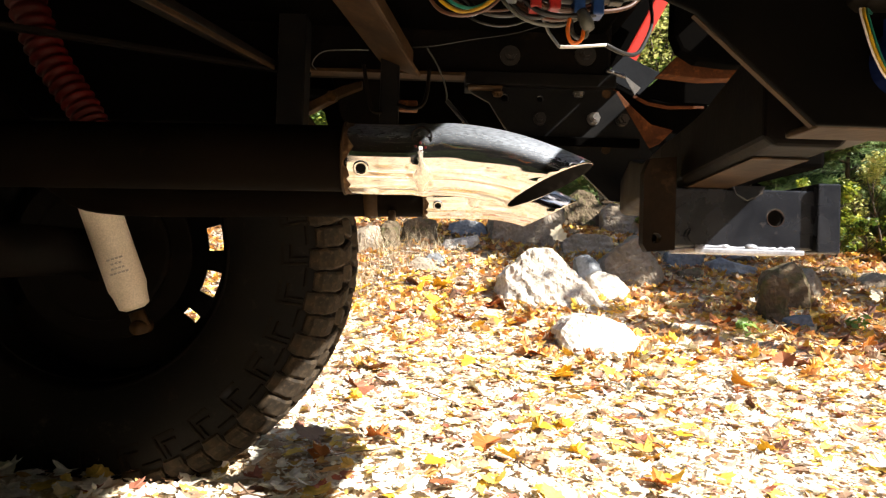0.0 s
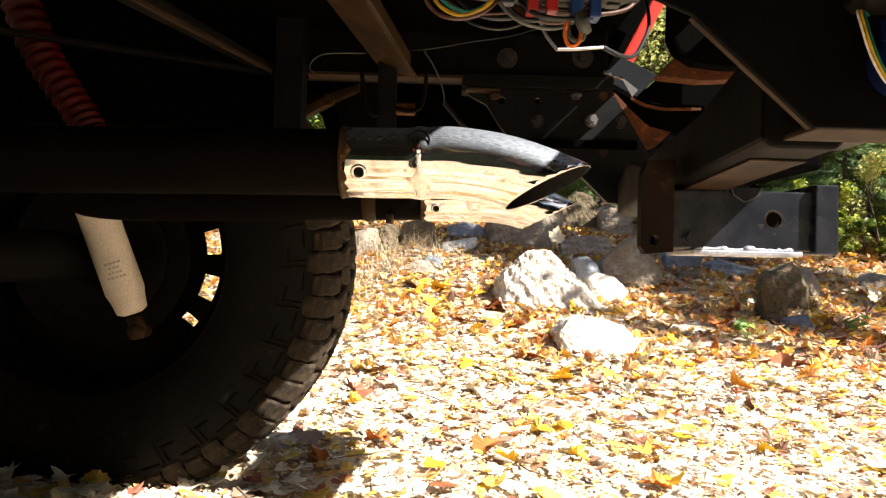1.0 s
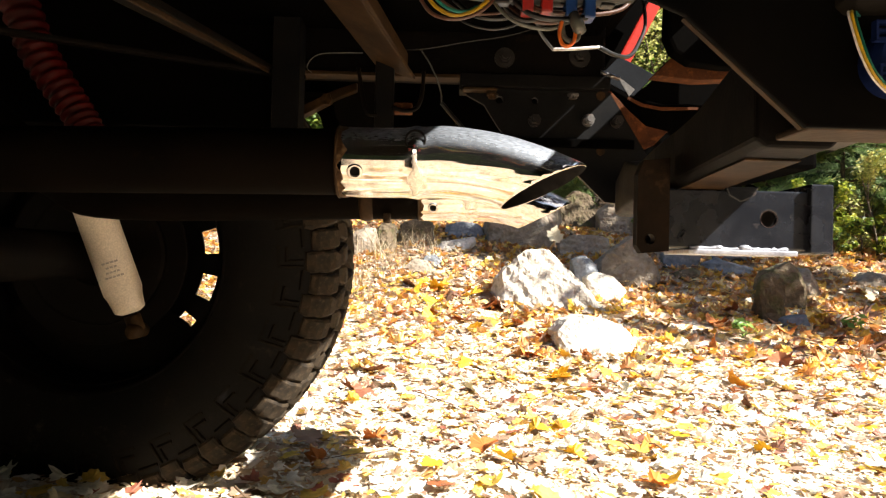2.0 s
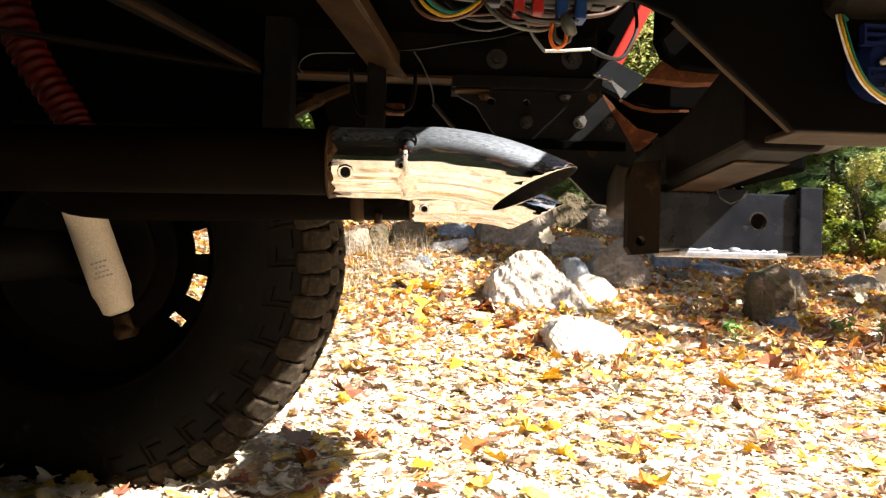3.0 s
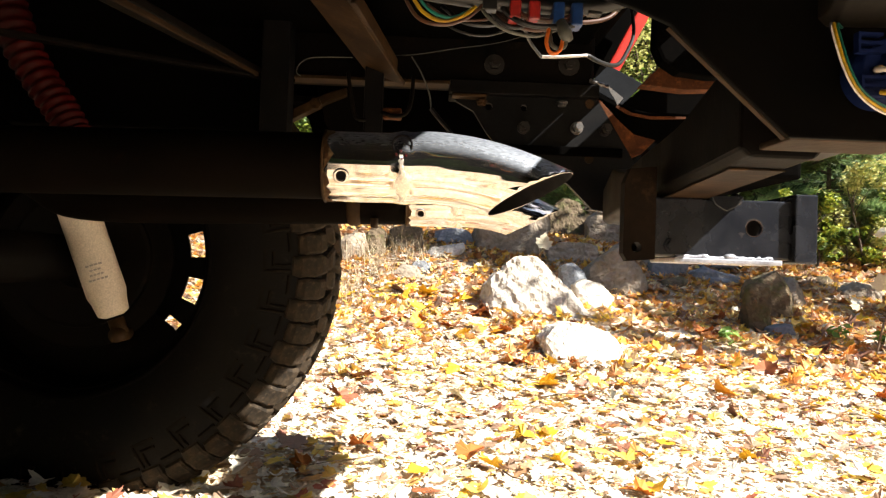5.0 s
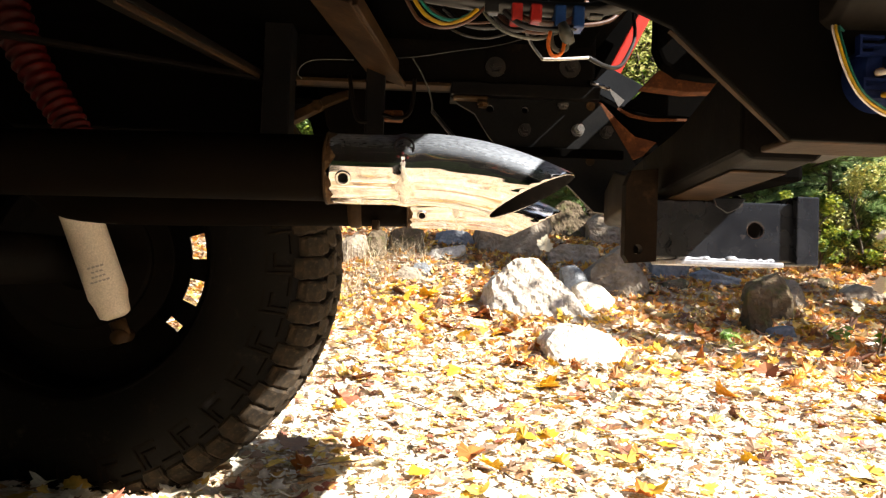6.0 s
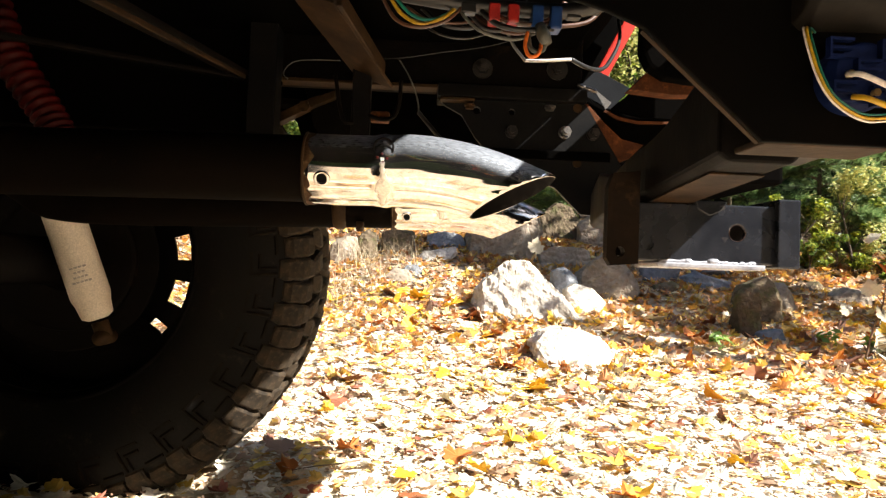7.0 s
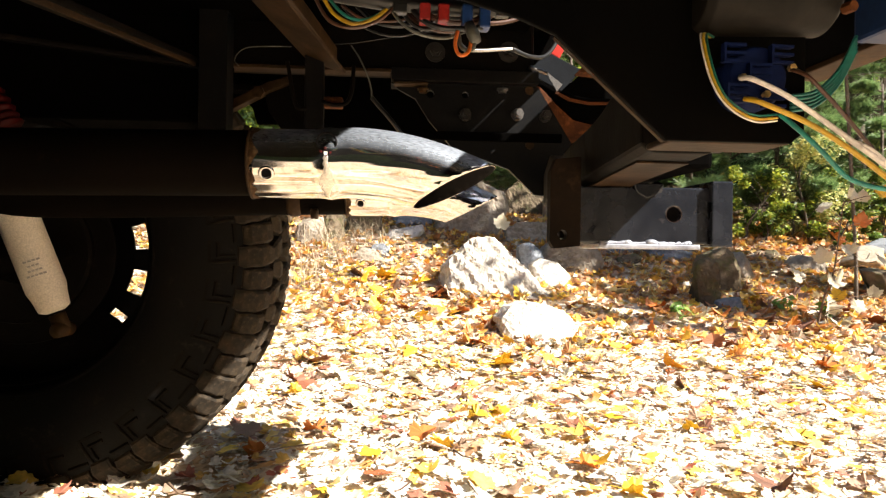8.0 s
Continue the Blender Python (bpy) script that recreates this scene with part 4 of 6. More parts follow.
wire("wire", [(0.2625, 0.4095, 0.5365), (0.266, 0.4015, 0.5335), (0.285, 0.399, 0.5235), (0.315, 0.400, 0.5052), (0.337, 0.401, 0.4915), (0.362, 0.403, 0.474), (0.40, 0.41, 0.446)], 0.0014, M_W_WHITE, socket, "white trailer wire")
wire("wire", [(0.318, 0.401, 0.5045), (0.330, 0.400, 0.4985), (0.345, 0.402, 0.487), (0.39, 0.41, 0.45)], 0.0009, M_W_WHITE, socket, "thin white trailer wire")
wire("wire", [(0.2645, 0.4085, 0.5255), (0.270, 0.4005, 0.5215), (0.300, 0.399, 0.5085), (0.337, 0.401, 0.4860), (0.362, 0.404, 0.468), (0.40, 0.41, 0.440)], 0.0014, M_W_YELLOW, socket, "yellow trailer wire")
wire("wire", [(0.285, 0.411, 0.519), (0.294, 0.405, 0.508), (0.303, 0.402, 0.498), (0.318, 0.402, 0.4845), (0.337, 0.402, 0.4795), (0.36, 0.405, 0.4785), (0.41, 0.41, 0.480)], 0.0013, M_W_GREEN, socket, "green trailer wire")
wire("wire", [(0.291, 0.410, 0.542), (0.295, 0.403, 0.537), (0.304, 0.402, 0.528), (0.318, 0.405, 0.517), (0.340, 0.41, 0.498)], 0.0011, M_W_BROWN, socket, "brown trailer wire")
for m, off, r in ((M_W_WHITE, 0.0, 0.0005), (M_W_YELLOW, 0.0016, 0.0008), (M_W_GREEN_SHADED, 0.0034, 0.0006)):
    wire("wire", [(0.2529 + off, 0.426, 0.5626), (0.2440 + off, 0.416, 0.5605), (0.2422 + off, 0.409, 0.548), (0.2445 + off, 0.406, 0.535), (0.2500 + off * 0.8, 0.405, 0.524 + off * 0.4), (0.259 + off * 0.5, 0.405, 0.5165 + off * 0.8), (0.270, 0.406, 0.5130 + off), (0.284, 0.411, 0.515 + off)],
         r, m, socket, "looped trailer wire")
for k in range(5):
    wire("wire", [(0.296, 0.418, 0.522 + k * 0.002), (0.315, 0.425, 0.527 + k * 0.002), (0.332, 0.430, 0.541 + k * 0.002), (0.342, 0.43, 0.56 + k * 0.002)], 0.0010, M_W_GREEN_SHADED, socket, "green wire bundle, darkened for shade")
cap = part("socket_cover", soften(tube([(0.246, 0.428, 0.585), (0.250, 0.428, 0.585), (0.318, 0.428, 0.587), (0.322, 0.428, 0.587)], [0.017, 0.021, 0.021, 0.017], 28), 0.001), M_CONDUIT, vehicle, "dusty grey conduit above the socket", smooth=True)
part("conduit_bolt", bolt_head((0.318, 0.410, 0.574), 0.0030, 0.006, axis=(0.2, -1, 0)), M_RUST, cap)
part("lamp_box", soften(box((0.392, 0.30, 0.587), (0.47, 0.50, 0.72)), 0.003), M_NAVY, vehicle, "dark blue lamp box at the bumper's end")
# Unseen blocker: its top edge sets the sun boundary on the tip.
bumper = part("tip_shade_plate", soften(box((0.42, 0.503, 0.597), (0.438, 0.64, 0.805)), 0.003), M_STEEL_BLACK, vehicle, "unseen black plate added to shade the exhaust tip")
# Tan of dust and of light from the ground, both in the colour.
part("bumper_flange", soften(box((0.418, 0.40, 0.591), (0.447, 0.612, 0.596)), 0.0015), M_DUSTY, bumper, "dusty underside of the bumper, paler for ground bounce")
# Unseen blocker that keeps the sun off the light bracket.
part("bracket_shade_plate", soften(box((0.4205, -0.12, 0.60), (0.4375, 0.425, 0.955)), 0.003), M_STEEL_BLACK, bumper, "unseen black plate added to shade the light bracket")
# Added blockers; the slit between them lets through a strip of sun.
for y0, z0, z1 in ((1.078, 0.826, 0.862), (0.88, 0.870, 0.985)):
    part("sun_slit_plate", soften(box((0.436, y0, z0), (0.444, 1.222, z1)), 0.002), M_CHASSIS, vehicle, "black plate added to block sun above the bumper")

# loom, fuses and loose wires under the tail
loom = part("wiring_loom", tube(glide([(-0.02, 0.57, 0.640), (0.06, 0.56, 0.625), (0.10, 0.56, 0.622), (0.16, 0.56, 0.622), (0.20, 0.54, 0.628), (0.26, 0.52, 0.64)], 8), 0.0055, 10), M_W_BLACK, vehicle, "black wiring loom with hanging loops and fuse holders", smooth=True)
for m, pts, r in ((M_W_YELLOW, [(0.032, 0.56, 0.626), (0.042, 0.555, 0.611), (0.056, 0.553, 0.6045), (0.070, 0.555, 0.610), (0.082, 0.56, 0.622)], 0.0014),
                  (M_W_GREEN, [(0.036, 0.562, 0.626), (0.047, 0.557, 0.613), (0.060, 0.555, 0.608), (0.072, 0.557, 0.613), (0.085, 0.56, 0.624)], 0.0012),
                  (M_W_BROWN, [(0.026, 0.558, 0.626), (0.038, 0.552, 0.606), (0.055, 0.549, 0.6005), (0.072, 0.552, 0.607), (0.086, 0.558, 0.622)], 0.0013),
                  (M_W_GREY, [(0.080, 0.56, 0.622), (0.087, 0.553, 0.609), (0.100, 0.55, 0.599), (0.120, 0.553, 0.597), (0.136, 0.558, 0.604)], 0.0013),
                  (M_W_BLACK, [(0.094, 0.56, 0.622), (0.108, 0.553, 0.607), (0.126, 0.552, 0.6035), (0.148, 0.556, 0.607)], 0.0020),
                  (M_W_BROWN, [(0.104, 0.563, 0.62), (0.118, 0.556, 0.611), (0.134, 0.556, 0.610), (0.152, 0.56, 0.618)], 0.0013)):
    wire("wire", pts, r, m, loom, "hanging wire loop")
rng = random.Random(17)
for k in range(11):
    x0 = rng.uniform(0.03, 0.13)
    x1, drop, yy = x0 + rng.uniform(0.03, 0.09), rng.uniform(0.006, 0.020), rng.uniform(0.565, 0.60)
    wire("wire", [(x0, yy, 0.632), (x0 + (x1 - x0) * 0.25, yy - 0.006, 0.626 - drop * 0.7), (x0 + (x1 - x0) * 0.55, yy - 0.008, 0.626 - drop), (x0 + (x1 - x0) * 0.85, yy - 0.004, 0.627 - drop * 0.5), (x1, yy, 0.634)],
         rng.uniform(0.0009, 0.0017), rng.choice((M_W_BLACK, M_W_BLACK, M_W_BROWN)), loom, "thin tangled wire of the loom")
for x, y, z in ((0.088, 0.556, 0.617), (0.163, 0.560, 0.619), (0.176, 0.556, 0.622)):
    part("connector", soften(box((x - 0.005, y - 0.004, z - 0.003), (x + 0.005, y + 0.004, z + 0.004)), 0.001), M_W_BLACK, loom, "black plastic connector")
for x, m, lab in ((0.1195, M_W_RED, "red fuse holder"), (0.1365, M_W_BLUE, "blue fuse holder"), (0.1495, M_W_BLUE, "blue fuse holder"), (0.106, M_W_RED, "red fuse holder")):
    part("fuse_holder", soften(box((x - 0.004, 0.552, 0.606 if m is M_W_BLUE else 0.609), (x + 0.004, 0.566, 0.622)), 0.0015), m, loom, lab)
bm = tube([Vector((0.1375, 0.553, 0.608)), Vector((0.1405, 0.551, 0.600)), Vector((0.1425, 0.550, 0.594))], [0.0036, 0.0048, 0.0040], 14)
part("wire_nut", bm, M_W_GREY, loom, "grey wire nut", smooth=True)
wire("wire", [(0.1295, 0.552, 0.602), (0.1275, 0.549, 0.592), (0.1295, 0.547, 0.5845), (0.1335, 0.547, 0.5835), (0.1375, 0.549, 0.5875), (0.139, 0.551, 0.594)], 0.0014, M_W_ORANGE, loom, "orange wire loop")
wire("wire", [(0.1305, 0.555, 0.601), (0.1315, 0.552, 0.592), (0.1355, 0.551, 0.5885), (0.1405, 0.552, 0.590), (0.1418, 0.552, 0.595)], 0.0016, M_W_GREY, loom, "grey wire loop")
wire("cable_end", [(0.164, 0.78, 0.6575), (0.180, 0.775, 0.6565), (0.196, 0.775, 0.658), (0.212, 0.778, 0.6605)], 0.0017, M_W_WHITE, loom, "white sleeved cable end")
wire("cable", [(0.212, 0.778, 0.6605), (0.235, 0.80, 0.6600), (0.262, 0.84, 0.672), (0.290, 0.90, 0.705), (0.315, 0.95, 0.75), (0.32, 0.98, 0.80)], 0.0024, M_W_BLACK, loom, "black cable")
wire("cable", [(0.164, 0.78, 0.6575), (0.145, 0.74, 0.660), (0.130, 0.70, 0.668), (0.115, 0.64, 0.662), (0.098, 0.58, 0.625)], 0.0016, M_W_BLACK, loom, "black cable")

# braces and brackets under the floor
def strip(name, a, b, w, h, m, label, lip=0.0, up=(0, 0, 1)):
    ob = part(name, soften(beam(a, b, w, h, up), 0.002), m, vehicle, label)
    return ob


strip("floor_brace", (-0.091, 0.93, 0.781), (-0.027, 1.235, 0.760), 0.076, 0.006, M_DUSTY, "dusty folded floor brace", up=(0.35, -0.2, 1))
strip("brace_edge", (-0.052, 0.93, 0.776), (-0.008, 1.18, 0.764), 0.008, 0.022, M_DUSTY, "folded edge of the brace")
strip("floor_rib", (-0.235, 0.66, 0.661), (-0.249, 1.22, 0.755), 0.030, 0.010, M_CHASSIS, "dark floor rib")
# Light on the rib's lower edge, laid on as a paler strip.
strip("rib_lit_edge", (-0.2235, 0.66, 0.656), (-0.2365, 1.22, 0.750), 0.0035, 0.012, M_DUSTY, "paler strip for the lit edge of the floor rib")
strip("brake_line", (-0.72, 0.86, 0.72), (-0.185, 1.235, 0.7445), 0.016, 0.008, M_CHASSIS, "dark brake line channel")
strip("bump_stop_post", (-0.206, 1.21, 0.63), (-0.206, 1.21, 0.90), 0.045, 0.05, M_STEEL_BLACK, "black bump stop post", up=(0, 1, 0))
hanger = part("exhaust_hanger", soften(box((-0.060, 1.205, 0.62), (-0.028, 1.222, 0.79)), 0.003), M_STEEL_BLACK, vehicle, "black exhaust hanger strap with wire loops")
for pts in ([(-0.088, 1.20, 0.755), (-0.078, 1.198, 0.70), (-0.070, 1.198, 0.678), (-0.055, 1.20, 0.676)], [(-0.030, 1.20, 0.69), (-0.008, 1.198, 0.684), (0.012, 1.198, 0.690), (0.020, 1.20, 0.715), (0.022, 1.20, 0.752)]):
    wire("hanger_rod", pts, 0.0035, M_CHASSIS, hanger, "bent steel rod")
part("hanger_block", soften(box((-0.028, 1.205, 0.682), (0.004, 1.225, 0.70)), 0.003), M_RUST, hanger, "rusty hanger block")
part("shackle_plate", soften(prism([(-0.262, 1.40, 0.712), (-0.16, 1.40, 0.768), (-0.114, 1.40, 0.784), (-0.114, 1.40, 0.769), (-0.153, 1.40, 0.752), (-0.255, 1.40, 0.696)], (0, 0.03, 0)), 0.002), M_DUSTY, vehicle, "dusty spring shackle strap")
part("shackle_bolt", bolt_head((-0.172, 1.40, 0.746), 0.012, 0.012, washer=0.0), M_DUSTY, vehicle)
part("spring_hanger", soften(prism([(-0.18, 1.42, 0.80), (-0.06, 1.42, 0.80), (-0.06, 1.42, 0.66), (-0.118, 1.42, 0.66), (-0.158, 1.42, 0.717), (-0.162, 1.42, 0.74)], (0, 0.012, 0)), 0.002), M_CHASSIS, vehicle, "black spring hanger plate")
part("shackle_bracket", soften(prism([(-0.248, 1.446, 0.817), (-0.146, 1.446, 0.820), (-0.142, 1.446, 0.695), (-0.184, 1.446, 0.693), (-0.194, 1.446, 0.726), (-0.208, 1.446, 0.740), (-0.245, 1.446, 0.742)], (0, 0.01, 0)), 0.001), M_UNDER, vehicle, "black shackle bracket")
part("spring_leaf", soften(beam((-0.33, 1.43, 0.762), (-0.155, 1.43, 0.757), 0.05, 0.012), 0.002), M_CHASSIS, vehicle, "dark spring leaf")
wire("loose_wire", [(-0.165, 1.19, 0.742), (-0.172, 1.19, 0.750), (-0.165, 1.185, 0.762), (-0.148, 1.18, 0.770), (-0.115, 1.18, 0.773), (-0.080, 1.19, 0.777)], 0.0007, M_W_GREY, vehicle, "thin pale loose wire")
wire("loose_wire", [(0.018, 1.19, 0.783), (0.032, 1.19, 0.762), (0.045, 1.19, 0.735), (0.052, 1.19, 0.712), (0.053, 1.19, 0.697)], 0.0012, M_W_GREY, vehicle, "thin grey loose wire")
wire("loose_wire", [(0.053, 1.19, 0.697), (0.068, 1.19, 0.680), (0.09, 1.19, 0.655), (0.11, 1.2, 0.63)], 0.0035, M_W_BLACK, vehicle, "black sleeved wire")
wire("loose_wire", [(-0.02, 1.2, 0.786), (0.03, 1.19, 0.788), (0.09, 1.19, 0.800), (0.17, 1.18, 0.812), (0.26, 1.15, 0.835)], 0.0008, M_W_BLACK, vehicle, "thin black wire")

# Shade is in the colour here; the sun does reach this web.
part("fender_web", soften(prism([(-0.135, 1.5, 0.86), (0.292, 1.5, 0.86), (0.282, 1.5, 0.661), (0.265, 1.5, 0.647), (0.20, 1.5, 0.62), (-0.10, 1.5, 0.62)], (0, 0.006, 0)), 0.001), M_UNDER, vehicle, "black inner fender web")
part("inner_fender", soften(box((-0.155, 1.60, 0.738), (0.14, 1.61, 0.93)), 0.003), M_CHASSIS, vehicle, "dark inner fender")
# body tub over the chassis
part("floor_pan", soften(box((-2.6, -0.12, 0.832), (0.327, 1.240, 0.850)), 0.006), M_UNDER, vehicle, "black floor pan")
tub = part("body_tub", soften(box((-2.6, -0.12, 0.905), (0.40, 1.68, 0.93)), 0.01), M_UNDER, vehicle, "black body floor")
for lo, hi in (((-2.6, -0.16, 0.906), (0.42, -0.12, 1.55)), ((-0.14, 1.68, 0.87), (0.42, 1.72, 1.55)), ((-2.6, 1.68, 0.89), (-1.07, 1.72, 1.55)), ((-1.07, 1.68, 0.93), (-0.14, 1.72, 1.55)), ((0.40, -0.12, 1.05), (0.44, 1.68, 1.55)), ((-2.64, -0.16, 0.89), (-2.6, 1.72, 1.55))):
    part("body_panel", soften(box(lo, hi), 0.006), M_RED, tub, "red painted body panel")
part("rear_valance", soften(box((0.40, -0.12, 0.960), (0.44, 0.90, 1.05)), 0.004), M_UNDER, tub, "black rear valance")
part("rear_valance", soften(box((0.40, 0.90, 0.99), (0.44, 1.68, 1.05)), 0.004), M_UNDER, tub)
part("body_top", box((-2.6, -0.12, 1.50), (0.40, 1.68, 1.54)), M_STEEL_BLACK, tub, "black soft top")
part("red_strut", soften(beam((0.413, 1.40, 0.836), (0.494, 1.40, 0.996), 0.026, 0.028, (0, 1, 0)), 0.004), M_RED, vehicle, "red painted tail strut")
part("tail_panel", soften(prism([(0.328, 1.45, 0.987), (0.488, 1.45, 0.993), (0.418, 1.45, 0.851), (0.373, 1.45, 0.829), (0.332, 1.45, 0.827)], (0, 0.006, 0)), 0.001), M_UNDER, vehicle, "black panel beside the tail strut")

# ---- rocks ----


def rock(place, size, seed, m, label, turn=0.0, cuts=13):
    """A field stone: a ball cut by random planes, roughened, sunk a little."""
    rng = random.Random(seed)
    bm = bmesh.new()
    bmesh.ops.create_icosphere(bm, subdivisions=4, radius=1.0)
    planes = []
    for _ in range(cuts):
        n = Vector((rng.gauss(0, 1), rng.gauss(0, 1), rng.gauss(0, 0.8))).normalized()
        planes.append((n, rng.uniform(0.42, 0.74)))
    for v in bm.verts:
        for n, d in planes:
            k = v.co.dot(n) - d
            if k > 0:
                v.co -= n * k
    for v in bm.verts:
        q = v.co * 2.2 + Vector((seed * 3.7, 0, 0))
        v.co *= 1 + 0.06 * noise.noise(q) + 0.05 * noise.noise(q * 2.7) + 0.025 * noise.noise(q * 6) + 0.012 * noise.noise(q * 14)
    lo = Vector([min(v.co[i] for v in bm.verts) for i in range(3)])
    hi = Vector([max(v.co[i] for v in bm.verts) for i in range(3)])
    for v in bm.verts:
        v.co = Vector([((v.co[i] - lo[i]) / (hi[i] - lo[i]) - 0.5) * size[i] for i in range(3)])
    bmesh.ops.transform(bm, matrix=Matrix.Rotation(radians(turn), 4, "Z"), verts=bm.verts[:])
    ob = new("rock", mesh_of("rock", bm, m, True))
    ob.matrix_world = Matrix.Translation(place)
    return tagged(ob, label, "rock", "bank stones")



def boulder(outline, y, depth, seed, kind, label, lean=0.2, bulge=0.05, strata=None):
    """An angular stone: hull of a broken outline given depth, chipped, layered and roughened; its foot sinks into the bank."""
    rng = random.Random(seed)
    bm = bmesh.new()
    cx, lo = sum(p[0] for p in outline) / len(outline), min(p[1] for p in outline)
    hi = max(p[1] for p in outline)
    foot = min(lo, min(bank(x, y) for x, _ in outline)) - 0.03
    pts = [(x, (z - lo) * lean, z) for x, z in outline]
    pts += [(cx + (x - cx) * rng.uniform(0.45, 0.75), (z - lo) * lean - bulge * rng.uniform(0.4, 1.0), lo + (z - lo) * rng.uniform(0.5, 0.85)) for x, z in outline[::2]]
    pts += [(cx + (x - cx) * rng.uniform(0.9, 1.03), depth * rng.uniform(0.4, 0.6) + (z - lo) * lean, lo + (z - lo) * rng.uniform(0.92, 1.0)) for x, z in outline]
    pts += [(cx + (x - cx) * rng.uniform(0.6, 0.9), depth + (z - lo) * lean * 0.6, lo + (z - lo) * rng.uniform(0.6, 0.9)) for x, z in outline]
    pts += [(cx + (outline[i][0] - cx) * 1.04, d, foot) for i in (0, -1) for d in (-bulge * 0.5, depth)]
    vs = [bm.verts.new(p) for p in pts]
    hull = bmesh.ops.convex_hull(bm, input=vs)
    bmesh.ops.delete(bm, geom=list({v for v in hull["geom_interior"] + hull["geom_unused"] if isinstance(v, bmesh.types.BMVert)}), context="VERTS")
    mid = Vector((cx, depth * 0.4, (lo + hi) / 2))
    for _ in range(9):
        n = Vector((rng.gauss(0, 1), rng.gauss(-0.4, 0.8), rng.gauss(0.3, 0.8))).normalized()
        reach = max((v.co - mid).dot(n) for v in bm.verts)
        geom = bmesh.ops.bisect_plane(bm, geom=bm.verts[:] + bm.edges[:] + bm.faces[:], plane_co=mid + n * reach * rng.uniform(0.86, 0.97), plane_no=n, clear_outer=True)
        rim = [e for e in geom["geom_cut"] if isinstance(e, bmesh.types.BMEdge)]
        bmesh.ops.contextual_create(bm, geom=rim)
    bmesh.ops.triangulate(bm, faces=bm.faces[:])
    size = max(0.010, min(0.018, (hi - lo) * 0.06))
    for _ in range(6):
        es = [e for e in bm.edges if e.calc_length() > size * 1.7]
        if not es:
            break
        bmesh.ops.subdivide_edges(bm, edges=es, cuts=1)
        bmesh.ops.triangulate(bm, faces=[f for f in bm.faces if len(f.verts) > 3])
    bmesh.ops.smooth_vert(bm, verts=bm.verts[:], factor=0.18, use_axis_x=True, use_axis_y=True, use_axis_z=True)
    bmesh.ops.recalc_face_normals(bm, faces=bm.faces[:])
    bm.normal_update()
    k = min(1.0, (hi - lo) / 0.3)
    for v in bm.verts:
        q = v.co * 6 + Vector((seed * 1.3, seed * 0.7, 0))
        d = 0.018 * noise.noise(q) + 0.010 * (0.3 - abs(noise.noise(q * 1.7))) + 0.010 * (0.3 - abs(noise.noise(q * 4.3))) + 0.007 * noise.noise(q * 10) + 0.004 * noise.noise(q * 22)
        if strata:
            w = v.co.x * strata[0] + v.co.z * strata[1] + 0.012 * noise.noise(q * 1.5)
            d += 0.011 * (abs(((w * strata[2]) % 1.0) - 0.5) - 0.25) * (1 + noise.noise(q)) * 2
        v.co += v.normal * d * k
    m = (M_ROCK, M_ROCK_DARK, M_ROCK_MOSS, M_ROCK_SLATE)[kind]
    ob = new("rock", mesh_of("rock", bm, m))
    ob.matrix_world = Matrix.Translation((0, y, 0))
    return tagged(ob, label, "rock", "bank stones")


KIND_LABEL = ("pale grey sunlit field stone among fallen leaves", "dark grey field stone of the bank", "mossy brown field stone of the bank", "blue-grey slate stone of the bank")
boulder([(0.40, 0.18), (0.37, 0.36), (0.44, 0.42), (0.52, 0.49), (0.58, 0.51), (0.66, 0.50), (0.73, 0.44), (0.82, 0.34), (0.92, 0.20)], 3.42, 0.32, 1, 0, "pale split boulder with a layered sunlit face", lean=0.4, bulge=0.03, strata=(0.75, 0.66, 15.0))
boulder([(0.57, 0.07), (0.555, 0.155), (0.60, 0.205), (0.67, 0.222), (0.76, 0.212), (0.83, 0.185), (0.865, 0.14), (0.84, 0.08)], 2.70, 0.30, 2, 0, "flat pale stone half buried in leaves", lean=0.6, bulge=0.03)
boulder([(0.93, 0.25), (0.90, 0.36), (0.95, 0.39), (1.05, 0.37), (1.11, 0.30), (1.10, 0.25)], 3.66, 0.18, 3, 0, "small pale sunlit stone beside the boulder", lean=0.5)
boulder([(1.04, 0.29), (1.01, 0.42), (1.12, 0.53), (1.25, 0.61), (1.31, 0.52), (1.38, 0.37), (1.36, 0.30)], 3.92, 0.30, 4, 1, "grey angular boulder on the bank")
boulder([(0.88, 0.32), (0.85, 0.47), (0.93, 0.49), (0.99, 0.43), (1.01, 0.33)], 3.84, 0.20, 5, 3, KIND_LABEL[3])
boulder([(0.43, 0.50), (0.41, 0.70), (0.46, 0.82), (0.59, 0.91), (0.78, 0.91), (0.91, 0.85), (0.94, 0.73), (0.83, 0.59), (0.79, 0.51)], 4.58, 0.40, 6, 1, "large dark boulder at the top of the bank")
boulder([(1.05, 0.61), (1.03, 0.91), (1.17, 1.02), (1.30, 0.98), (1.40, 0.84), (1.40, 0.62)], 5.20, 0.35, 7, 2, KIND_LABEL[2])
boulder([(1.32, 0.59), (1.30, 0.84), (1.36, 0.90), (1.60, 0.91), (1.79, 0.88), (1.80, 0.61)], 5.00, 0.35, 8, 1, KIND_LABEL[1])
boulder([(0.90, 0.47), (0.89, 0.58), (0.98, 0.63), (1.13, 0.64), (1.23, 0.60), (1.23, 0.48)], 4.45, 0.30, 9, 1, "flat dark stone laid on the bank", strata=(0.1, 1.0, 22.0))
